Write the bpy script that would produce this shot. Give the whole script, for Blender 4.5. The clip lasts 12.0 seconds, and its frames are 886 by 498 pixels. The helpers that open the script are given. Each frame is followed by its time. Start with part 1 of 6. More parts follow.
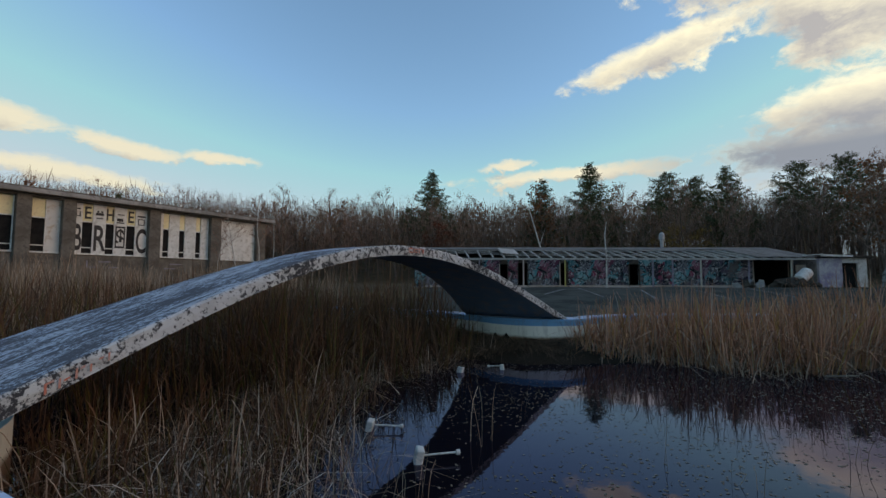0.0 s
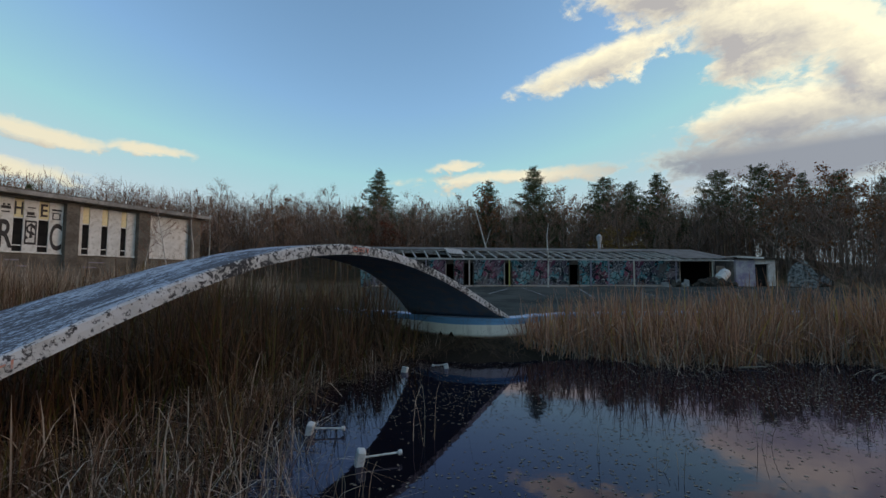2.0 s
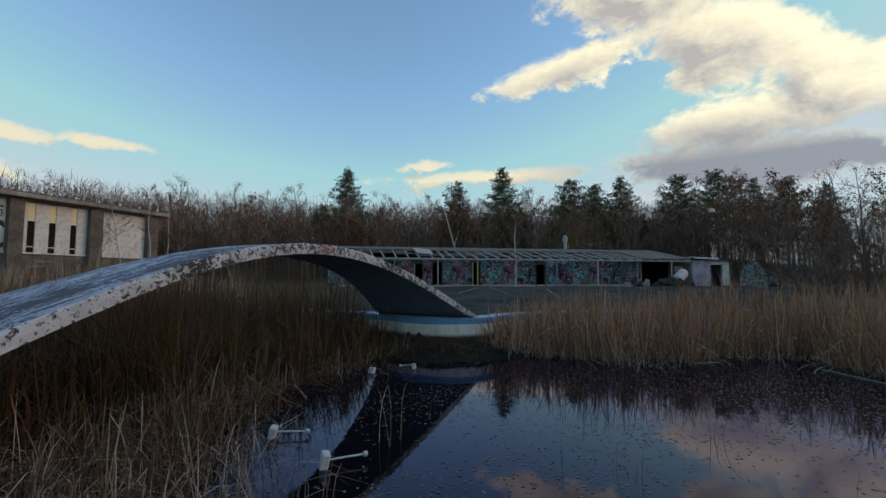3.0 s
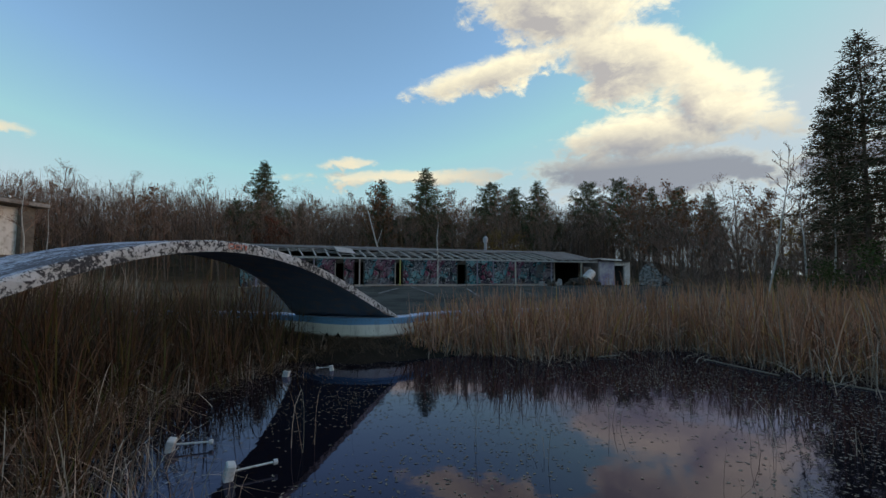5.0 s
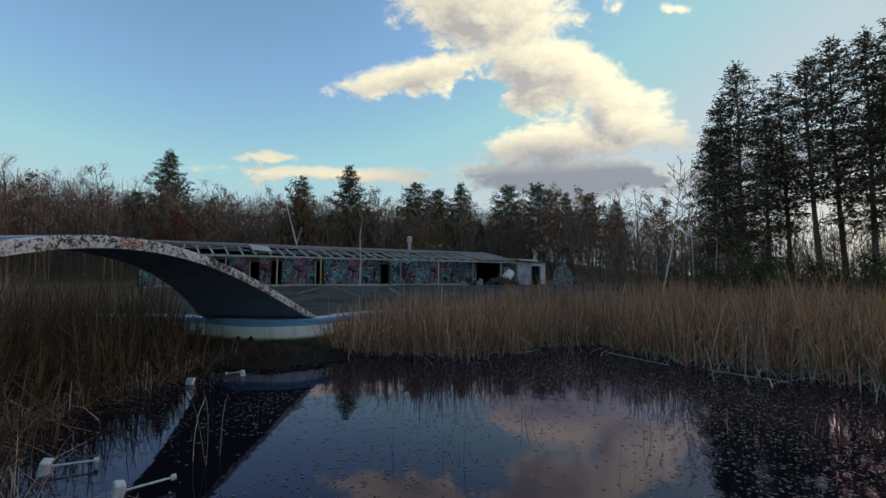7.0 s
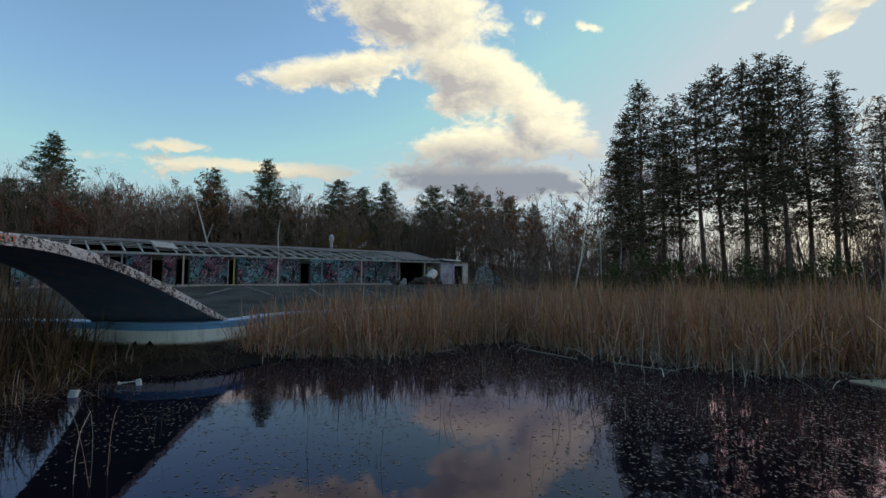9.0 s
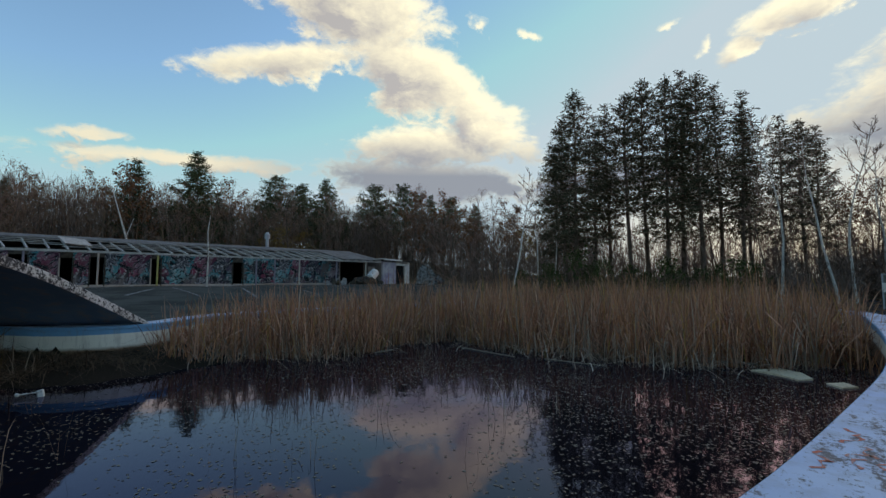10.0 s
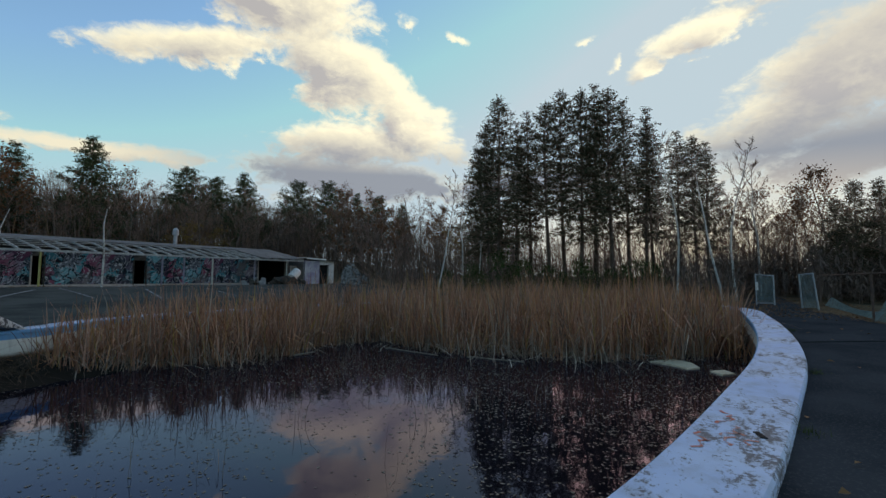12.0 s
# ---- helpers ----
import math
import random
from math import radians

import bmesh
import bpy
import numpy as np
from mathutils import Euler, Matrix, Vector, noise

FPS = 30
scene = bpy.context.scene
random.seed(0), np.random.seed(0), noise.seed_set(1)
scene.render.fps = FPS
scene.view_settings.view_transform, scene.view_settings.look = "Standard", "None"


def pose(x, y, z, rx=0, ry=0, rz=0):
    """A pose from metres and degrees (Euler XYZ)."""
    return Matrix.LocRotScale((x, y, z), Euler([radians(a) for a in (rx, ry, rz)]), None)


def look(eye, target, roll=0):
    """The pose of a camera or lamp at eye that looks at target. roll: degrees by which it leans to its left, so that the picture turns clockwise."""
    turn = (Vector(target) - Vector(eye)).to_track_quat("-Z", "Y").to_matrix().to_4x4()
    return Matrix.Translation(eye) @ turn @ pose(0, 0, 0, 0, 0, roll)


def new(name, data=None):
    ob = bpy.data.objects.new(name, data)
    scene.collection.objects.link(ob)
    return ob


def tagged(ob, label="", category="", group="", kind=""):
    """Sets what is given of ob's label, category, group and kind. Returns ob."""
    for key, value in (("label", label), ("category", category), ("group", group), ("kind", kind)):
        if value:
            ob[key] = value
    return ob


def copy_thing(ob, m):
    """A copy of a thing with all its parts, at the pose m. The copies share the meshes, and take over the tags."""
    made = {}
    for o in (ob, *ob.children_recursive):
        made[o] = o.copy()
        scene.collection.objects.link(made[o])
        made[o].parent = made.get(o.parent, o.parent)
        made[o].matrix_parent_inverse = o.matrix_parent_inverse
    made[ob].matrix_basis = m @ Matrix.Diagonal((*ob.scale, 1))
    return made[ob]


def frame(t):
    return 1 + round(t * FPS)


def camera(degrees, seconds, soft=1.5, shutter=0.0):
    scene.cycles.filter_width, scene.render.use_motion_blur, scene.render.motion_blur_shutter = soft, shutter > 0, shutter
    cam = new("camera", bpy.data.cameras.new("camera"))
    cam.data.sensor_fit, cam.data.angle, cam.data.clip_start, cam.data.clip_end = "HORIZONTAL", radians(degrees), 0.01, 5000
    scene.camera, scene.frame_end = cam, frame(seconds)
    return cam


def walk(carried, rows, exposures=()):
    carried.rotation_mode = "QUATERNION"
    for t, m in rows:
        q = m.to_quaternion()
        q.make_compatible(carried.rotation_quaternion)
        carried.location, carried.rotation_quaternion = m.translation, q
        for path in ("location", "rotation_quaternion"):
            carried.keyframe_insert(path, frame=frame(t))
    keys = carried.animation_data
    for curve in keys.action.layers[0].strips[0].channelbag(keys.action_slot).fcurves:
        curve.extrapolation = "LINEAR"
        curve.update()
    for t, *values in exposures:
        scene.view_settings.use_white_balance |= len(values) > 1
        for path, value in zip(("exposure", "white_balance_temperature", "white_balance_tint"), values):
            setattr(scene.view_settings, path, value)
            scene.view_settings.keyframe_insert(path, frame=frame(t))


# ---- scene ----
# ---- camera ----
cam = camera(90.1, 12.0, soft=1.5)
YAWS = [(0.0, 0.0), (0.5, -1.55), (1.0, -3.21), (1.5, -4.87), (2.0, -6.83), (2.5, -8.9), (3.0, -10.84), (5.0, -20.74), (5.5, -23.41), (6.0, -26.12),
        (6.5, -27.95), (7.0, -30.53), (8.8, -39.0), (9.0, -40.28), (9.5, -44.5), (10.0, -47.77), (10.5, -50.67), (11.0, -53.04), (11.5, -55.17), (12.0, -57.22)]
ARM = 0.4  # the camera is held this far in front of the turning body
walk(cam, [(t, pose(-ARM * math.sin(radians(a)), ARM * (math.cos(radians(a)) - 1), 1.55, 94.08 - 0.022 * t, 0, a)) for t, a in YAWS], [(0.0, 0.12, 7450, 31), (12.0, 0.12, 7450, 31)])

# ---- world and sun ----
SUN_AZ, SUN_EL = -94.0, 14.0  # degrees; the azimuth is counted from +y, negative to the right
world = bpy.data.worlds.new("dusk_sky")
scene.world = world
world.use_nodes = True


class Nodes:
    """Short hand for building a node tree."""

    def __init__(self, tree):
        self.t = tree
        self.t.nodes.clear()

    def add(self, kind, **props):
        n = self.t.nodes.new(kind)
        for k, v in props.items():
            if k == "op":
                n.operation = v
        return n

    def put(self, sock, v):
        if isinstance(v, bpy.types.NodeSocket):
            self.t.links.new(v, sock)
        elif isinstance(v, (tuple, list)):
            sock.default_value = tuple(v) + ((1.0,) if len(v) == 3 and len(sock.default_value) == 4 else ())
        else:
            sock.default_value = v

    def m(self, op, a, b=0.0, c=0.0, clamp=False):
        n = self.t.nodes.new("ShaderNodeMath")
        n.operation = op
        n.use_clamp = clamp
        for i, v in enumerate((a, b, c)):
            self.put(n.inputs[i], v)
        return n.outputs[0]

    def mix(self, f, a, b, blend="MIX"):
        n = self.t.nodes.new("ShaderNodeMix")
        n.data_type = "RGBA"
        n.blend_type = blend
        n.clamp_factor = True
        self.put(n.inputs[0], f)
        self.put(n.inputs[6], a)
        self.put(n.inputs[7], b)
        return n.outputs[2]

    def ramp(self, f, stops):
        n = self.t.nodes.new("ShaderNodeValToRGB")
        self.put(n.inputs[0], f)
        e = n.color_ramp.elements
        while len(e) < len(stops):
            e.new(0.5)
        for k, (p, c) in zip(e, stops):
            k.position = p
            k.color = (c, c, c, 1) if isinstance(c, (int, float)) else (*c, 1)
        return n.outputs[0]

    def noise(self, vec, scale, detail=4.0, rough=0.55, dist=0.0):
        n = self.t.nodes.new("ShaderNodeTexNoise")
        if vec is not None:
            self.put(n.inputs["Vector"], vec)
        n.inputs["Scale"].default_value = scale
        n.inputs["Detail"].default_value = detail
        n.inputs["Roughness"].default_value = rough
        n.inputs["Distortion"].default_value = dist
        return n.outputs[0]

    def coords(self, what="Object", scale=(1, 1, 1), rot=(0, 0, 0), loc=(0, 0, 0)):
        n = self.t.nodes.new("ShaderNodeTexCoord")
        k = self.t.nodes.new("ShaderNodeMapping")
        self.put(k.inputs["Vector"], n.outputs[what])
        k.inputs["Scale"].default_value = scale
        k.inputs["Rotation"].default_value = rot
        k.inputs["Location"].default_value = loc
        return k.outputs[0]


def build_sky():
    w = Nodes(world.node_tree)
    tc = w.add("ShaderNodeTexCoord").outputs["Generated"]
    sep = w.add("ShaderNodeSeparateXYZ")
    w.put(sep.inputs[0], tc)
    x, y, z = sep.outputs
    az = w.m("MULTIPLY", w.m("ARCTAN2", x, y), 57.29578)  # degrees, positive to the right
    el = w.m("MULTIPLY", w.m("ARCSINE", z), 57.29578)
    sky = w.add("ShaderNodeTexSky")
    sky.sky_type = "NISHITA"
    sky.sun_disc = False
    sky.sun_elevation = radians(SUN_EL)
    sky.sun_rotation = radians(-SUN_AZ)
    sky.air_density, sky.dust_density, sky.ozone_density = 1.0, 0.25, 2.0
    # clouds: soft bodies on the dome, their edges torn by noise
    # centre azimuth and elevation, half length and half height, tilt (degrees), strength
    bodies = [(27, 25.4, 10.5, 2.3, 13, 1.05), (36, 32, 13, 6.0, -10, 1.15), (44, 25, 12, 5.4, -30, 1.2), (52.5, 20, 10, 4.0, -30, 1.1), (45, 16.6, 10, 3.4, 0, 1.1), (45, 12.4, 17, 3.0, -2, 1.1), (17, 13.0, 17, 1.25, 2, 0.85),
              (8, 14.6, 4.5, 0.7, 6, 0.65), (32, 43, 15, 9, -20, 1.05), (-46, 15.2, 5.5, 1.5, -10, 0.85), (-36.5, 14.0, 8.0, 1.15, -5, 0.85), (-27, 13.9, 3.6, 0.9, -2, 0.8), (-42, 10.6, 12, 1.3, -3, 0.85),
              (102, 19.5, 19, 5.6, 22, 1.2), (88, 26.0, 7.5, 2.2, 8, 0.95), (100, 31, 12, 3.5, 14, 0.9), (81.5, 23.9, 2.8, 1.2, 25, 0.75), (78.5, 25.1, 1.5, 0.55, 30, 0.4), (75, 27.6, 1.5, 0.5, 20, 0.36), (59.4, 29.2, 1.9, 0.45, -25, 0.36), (52.4, 30.6, 2.0, 0.7, -35, 0.4),
              (104, 12.5, 19, 3.6, 4, 1.0), (69, 12, 14, 2.0, 2, 0.85)]

    def density(sa, se):
        """Cloud density on the dome, looked up a little aside by sa, se degrees."""
        a0, e0 = w.m("ADD", az, sa), w.m("ADD", el, se)
        up = w.add("ShaderNodeCombineXYZ")
        w.put(up.inputs[0], w.m("MULTIPLY", a0, 0.05))
        w.put(up.inputs[1], w.m("MULTIPLY", e0, 0.085))
        big = w.noise(up.outputs[0], 1.7, 3.0, 0.5, 0.2)
        n1 = w.noise(up.outputs[0], 3.6, 12.0, 0.62, 0.35)
        fine = w.noise(up.outputs[0], 13.0, 8.0, 0.6, 0.6)
        a1 = w.m("MULTIPLY_ADD", w.m("SUBTRACT", big, 0.5), 9.0, a0)
        e1 = w.m("MULTIPLY_ADD", w.m("SUBTRACT", n1, 0.5), 4.0, e0)
        body = None
        for ca, ce, ra, re, tilt, s in bodies:
            c, sn = math.cos(radians(tilt)), math.sin(radians(tilt))
            da, de = w.m("SUBTRACT", a1, float(ca)), w.m("SUBTRACT", e1, float(ce))
            u = w.m("MULTIPLY_ADD", da, c / ra, w.m("MULTIPLY", de, sn / ra))
            v = w.m("MULTIPLY_ADD", de, c / re, w.m("MULTIPLY", da, -sn / re))
            d = w.m("MULTIPLY", w.m("SUBTRACT", 1.0, w.m("SQRT", w.m("MULTIPLY_ADD", u, u, w.m("MULTIPLY", v, v)))), s)
            body = d if body is None else w.m("SMOOTH_MAX", body, d, 0.14)
        body = w.m("MAXIMUM", body, -1.2)
        body = w.m("MULTIPLY_ADD", w.m("SUBTRACT", fine, 0.5), 0.55, body)
        return w.m("MULTIPLY_ADD", w.m("SUBTRACT", n1, 0.5), 1.5, body)

    dens, dens2 = density(0.0, 0.0), density(1.6, 1.1)
    mask = w.ramp(dens, [(0.0, 0.0), (0.10, 0.18), (0.28, 0.75), (0.5, 1.0)])
    relief = w.m("MULTIPLY", w.m("SUBTRACT", dens, dens2), 1.1)
    thick = w.ramp(dens, [(0.08, 0.9), (0.35, 0.8), (0.62, 0.45), (1.0, 0.15)])
    lit = w.m("ADD", thick, relief, 0, True)
    lowd = w.ramp(w.m("DIVIDE", el, 40.0), [(0.33, 0.0), (0.46, 1.0)])
    lowd = w.m("MAXIMUM", lowd, w.ramp(w.m("DIVIDE", az, 60.0), [(0.3, 0.75), (0.6, 0.0)]))
    edge_low = w.ramp(dens, [(0.1, 0.55), (0.4, 0.0)])
    lit = w.m("MULTIPLY", lit, w.ramp(w.m("DIVIDE", az, 120.0), [(0.76, 1.0), (0.82, 0.42)]))
    lit = w.m("MULTIPLY", lit, w.m("MAXIMUM", lowd, edge_low))
    near_sun = w.ramp(w.m("DIVIDE", az, 90.0), [(0.0, 0.86), (0.6, 1.0)])
    grey = w.mix(lowd, CLOUD_LOW, CLOUD_GREY)
    ccol = w.mix(lit, grey, CLOUD_LIT)
    ccol = w.mix(1.0, ccol, near_sun, "MULTIPLY")
    # low glow where the sun stands behind the trees
    ds = w.m("DIVIDE", w.m("ABSOLUTE", w.m("SUBTRACT", az, 88.0)), 45.0)
    de = w.m("DIVIDE", w.m("ABSOLUTE", w.m("SUBTRACT", el, 3.0)), 13.0)
    glow = w.ramp(w.m("SQRT", w.m("ADD", w.m("MULTIPLY", ds, ds), w.m("MULTIPLY", de, de))), [(0.0, 1.0), (0.4, 0.45), (0.8, 0.0)])
    col = w.mix(1.0, sky.outputs[0], SKY_TINT, "MULTIPLY")
    col = w.mix(1.0, col, SKY_MOST, "DARKEN")
    col = w.mix(mask, col, ccol)
    col = w.mix(w.m("MULTIPLY", glow, 0.75), col, GLOW)
    bg = w.add("ShaderNodeBackground")
    w.put(bg.inputs[0], col)
    bg.inputs[1].default_value = SKY_STRENGTH
    out = w.add("ShaderNodeOutputWorld")
    w.put(out.inputs[0], bg.outputs[0])


SKY_STRENGTH = 0.12
SKY_TINT = (1.36, 2.05, 2.03)
SKY_MOST = (3.3, 5.15, 5.75)
CLOUD_GREY, CLOUD_LOW, CLOUD_LIT, GLOW = (3.3, 3.95, 3.95), (2.0, 2.75, 3.2), (7.6, 8.6, 6.3), (7.6, 7.2, 4.6)
build_sky()

sun_data = bpy.data.lights.new("low_sun", "SUN")
sun_data.energy, sun_data.angle, sun_data.color = 0.9, radians(45), (1.0, 0.70, 0.46)
sun = new("low_sun", sun_data)
sun.matrix_world = look((60 * math.sin(radians(-SUN_AZ)), 60 * math.cos(radians(SUN_AZ)), 60 * math.tan(radians(SUN_EL))), (0, 0, 0))


# ---- materials ----
def material(name, build, rough=0.8, metal=0.0, bump=0.0, bump_dist=0.01, gloss=None):
    """build(nodes) gives the colour, and a height or None."""
    mat = bpy.data.materials.new(name)
    mat.use_nodes = True
    w = Nodes(mat.node_tree)
    col, height, *more = build(w)
    p = w.add("ShaderNodeBsdfPrincipled")
    w.put(p.inputs["Base Color"], col)
    w.put(p.inputs["Roughness"], more[0] if more else rough)
    p.inputs["Metallic"].default_value = metal
    p.inputs["Specular IOR Level"].default_value = (0.12 if rough > 0.65 else 0.45) if gloss is None else gloss
    if height is not None and bump > 0:
        b = w.add("ShaderNodeBump")
        b.inputs["Strength"].default_value = bump
        b.inputs["Distance"].default_value = bump_dist
        w.put(b.inputs["Height"], height)
        w.put(p.inputs["Normal"], b.outputs[0])
    o = w.add("ShaderNodeOutputMaterial")
    w.put(o.inputs[0], p.outputs[0])
    return mat


def island_random(w):
    return w.add("ShaderNodeNewGeometry").outputs["Random Per Island"]


def object_random(w):
    return w.add("ShaderNodeObjectInfo").outputs["Random"]


def mottled(c1, c2, scale, c3=None, scale3=None, lim=(0.4, 0.6)):
    """Two colours broken up by noise, with a third in finer flecks."""
    def build(w):
        co = w.coords()
        n = w.noise(co, scale, 6.0, 0.6)
        col = w.mix(w.ramp(n, [(lim[0], 0.0), (lim[1], 1.0)]), c1, c2)
        h = n
        if c3:
            n3 = w.noise(co, scale3, 5.0, 0.65)
            col = w.mix(w.ramp(n3, [(0.52, 0.0), (0.66, 0.8)]), col, c3)
            h = w.m("ADD", n, n3)
        return col, h
    return build


def flaky(paint, paint2, under, amount, stretch, turn=0.0):
    """Old paint over concrete: worn through in streaks and flakes."""
    def build(w):
        co = w.coords()
        mp = w.add("ShaderNodeMapping")
        w.put(mp.inputs["Vector"], w.coords(rot=(0, 0, turn)))
        mp.inputs["Scale"].default_value = stretch
        cs = mp.outputs[0]
        big = w.noise(co, 0.7, 4.0, 0.6)
        streak = w.noise(cs, 2.0, 8.0, 0.68, 0.4)
        fine = w.noise(co, 22.0, 5.0, 0.7)
        wear = w.m("ADD", w.m("MULTIPLY", streak, 0.5), w.m("ADD", w.m("MULTIPLY", big, 0.35), w.m("MULTIPLY", fine, 0.45)))
        k = w.ramp(wear, [(amount, 0.0), (amount + 0.05, 1.0)])
        col = w.mix(w.ramp(big, [(0.35, 0.0), (0.65, 1.0)]), paint, paint2)
        dirt = w.noise(co, 3.5, 6.0, 0.7)
        col = w.mix(w.ramp(dirt, [(0.45, 0.0), (0.75, 0.5)]), col, (0.25, 0.24, 0.22))
        col = w.mix(k, col, under)
        return col, w.m("SUBTRACT", w.m("MULTIPLY", fine, 0.3), k)
    return build


M = {}
def water_material():
    """Dark peaty water: a mirror by Fresnel over a black-brown body."""
    mat = bpy.data.materials.new("still_dark_water")
    mat.use_nodes = True
    w = Nodes(mat.node_tree)
    h = w.m("MULTIPLY_ADD", w.noise(w.coords(), 7.0, 2.0, 0.5), 0.35, w.noise(w.coords(), 1.6, 2.0, 0.5))
    b = w.add("ShaderNodeBump")
    b.inputs["Strength"].default_value, b.inputs["Distance"].default_value = 0.09, 0.02
    w.put(b.inputs["Height"], h)
    body, mirror = w.add("ShaderNodeBsdfDiffuse"), w.add("ShaderNodeBsdfGlossy")
    body.inputs["Color"].default_value = (0.007, 0.006, 0.009, 1)
    mirror.inputs["Color"].default_value = (0.80, 0.74, 1.0, 1)
    mirror.inputs["Roughness"].default_value = 0.02
    fr = w.add("ShaderNodeFresnel")
    fr.inputs["IOR"].default_value = 1.34
    for n in (body, mirror, fr):
        w.put(n.inputs["Normal"], b.outputs[0])
    mx = w.add("ShaderNodeMixShader")
    w.put(mx.inputs[0], fr.outputs[0])
    w.put(mx.inputs[1], body.outputs[0])
    w.put(mx.inputs[2], mirror.outputs[0])
    o = w.add("ShaderNodeOutputMaterial")
    w.put(o.inputs[0], mx.outputs[0])
    return mat


M["water"] = water_material()
M["asphalt"] = material("old_asphalt", mottled((0.045, 0.05, 0.046), (0.08, 0.085, 0.078), 0.5, (0.11, 0.11, 0.10), 45.0), rough=1.0, bump=0.35, bump_dist=0.006, gloss=0.0)
def soil_and_mud(w):
    """Leafy soil; below the pool's rim black wet mud."""
    col, h = mottled((0.05, 0.038, 0.022), (0.11, 0.075, 0.04), 0.35, (0.16, 0.10, 0.05), 9.0)(w)
    sep = w.add("ShaderNodeSeparateXYZ")
    w.put(sep.inputs[0], w.coords())
    return w.mix(w.ramp(w.m("ADD", sep.outputs[2], 0.8), [(0.60, 1.0), (0.70, 0.0)]), col, (0.022, 0.016, 0.011)), h


M["ground"] = material("leafy_soil", soil_and_mud, rough=0.95, bump=0.6, bump_dist=0.05)
M["rim"] = material("flaking_white_blue_rim_paint", flaky((0.42, 0.54, 0.74), (0.56, 0.65, 0.78), (0.17, 0.165, 0.17), 0.672, (0.9, 3.4, 1)), rough=0.75, bump=0.25, bump_dist=0.004)
M["deck"] = material("worn_bridge_deck_paint", flaky((0.50, 0.50, 0.56), (0.46, 0.54, 0.66), (0.11, 0.10, 0.115), 0.605, (1.1, 5.0, 1), -0.94), rough=0.85, bump=0.4, bump_dist=0.006)
M["fascia"] = material("flaking_fascia_paint", flaky((0.54, 0.55, 0.57), (0.60, 0.59, 0.57), (0.055, 0.055, 0.06), 0.64, (5, 5, 5)), rough=0.8, bump=0.5, bump_dist=0.006)
M["soffit"] = material("dark_blue_soffit_paint", mottled((0.14, 0.22, 0.32), (0.18, 0.26, 0.36), 1.5, (0.25, 0.24, 0.22), 3.0), rough=0.7, bump=0.2)


# ---- mesh helpers ----
def obj(name, verts, faces, mats, parent=None, label="", mat_index=None, smooth=False):
    me = bpy.data.meshes.new(name)
    me.from_pydata([tuple(v) for v in verts], [], [tuple(f) for f in faces])
    for m in mats if isinstance(mats, (list, tuple)) else [mats]:
        me.materials.append(m)
    if mat_index is not None:
        me.polygons.foreach_set("material_index", mat_index)
    if smooth:
        me.polygons.foreach_set("use_smooth", [True] * len(me.polygons))
    me.update()
    ob = new(name, me)
    if parent:
        ob.parent = parent
    if label:
        ob["label"] = label
    return ob


def catmull(ctrl, n, closed=False):
    """A smooth line through the control points, n steps to each."""
    pts, k = [], len(ctrl)
    for i in range(k if closed else k - 1):
        p = [np.array(ctrl[j % k] if closed else ctrl[min(max(j, 0), k - 1)], float) for j in (i - 1, i, i + 1, i + 2)]
        for s in range(n):
            t = s / n
            pts.append(0.5 * (2 * p[1] + (p[2] - p[0]) * t + (2 * p[0] - 5 * p[1] + 4 * p[2] - p[3]) * t * t + (3 * p[1] - p[0] - 3 * p[2] + p[3]) * t ** 3))
    if not closed:
        pts.append(np.array(ctrl[-1], float))
    return np.array(pts)


def inside(px, py, poly):
    """Which points lie within a polygon."""
    hit = np.zeros(np.shape(px), bool)
    x, y = poly[:, 0], poly[:, 1]
    for i in range(len(poly)):
        j = i - 1
        c = (y[i] > py) != (y[j] > py)
        with np.errstate(divide="ignore", invalid="ignore"):
            hit ^= c & (px < (x[j] - x[i]) * (py - y[i]) / (y[j] - y[i]) + x[i])
    return hit


def smooth01(v):
    v = np.clip(v, 0, 1)
    return v * v * (3 - 2 * v)


WATER_Z, RIM_Z, RIM_W = -0.86, 0.25, 0.66
WIDE = 1.205  # the beds and the drift lie this much farther out than first laid down

# the bridge's centre line, its two ends, and the pool's inner edge
BR_N, BR_T = np.array([-5.944, 4.622]), np.array([2.607, 16.321])
BR_D = (BR_T - BR_N) / np.linalg.norm(BR_T - BR_N)
BR_S = np.array([-BR_D[1], BR_D[0]])
POOL = catmull([(-2.85, 2.9), (0.2, 1.35), (3.15, 0.47), (6.75, -0.14), (10.0, -0.55), (14.0, -0.73), (19.0, -0.66), (23.4, -0.3), (26.6, 1.6), (28.2, 5.0), (27.2, 9.5), (23.5, 13.5),
                (18.0, 16.2), (12.0, 17.0), (7.9, 16.9), (6.1, 16.3), (4.9, 15.35), (3.9, 14.95), (2.8, 15.1), (1.75, 15.95), (0.84, 17.4), (-2.0, 20.0), (-7.5, 22.5), (-12.5, 20.5), (-14.5, 15.0), (-12.8, 9.8), (-9.6, 7.2),
                (-7.6, 6.2), (-6.3, 6.0), (-5.0, 5.3), (-4.35, 4.3), (-3.9, 3.55)], 8, True)


def offset_line(line, d, closed=True):
    """The line moved to its right by d."""
    nxt, prv = np.roll(line, -1, 0), np.roll(line, 1, 0)
    if not closed:
        nxt[-1], prv[0] = line[-1], line[0]
    t = nxt - prv
    t /= np.linalg.norm(t, axis=1)[:, None]
    return line + d * np.c_[t[:, 1], -t[:, 0]]


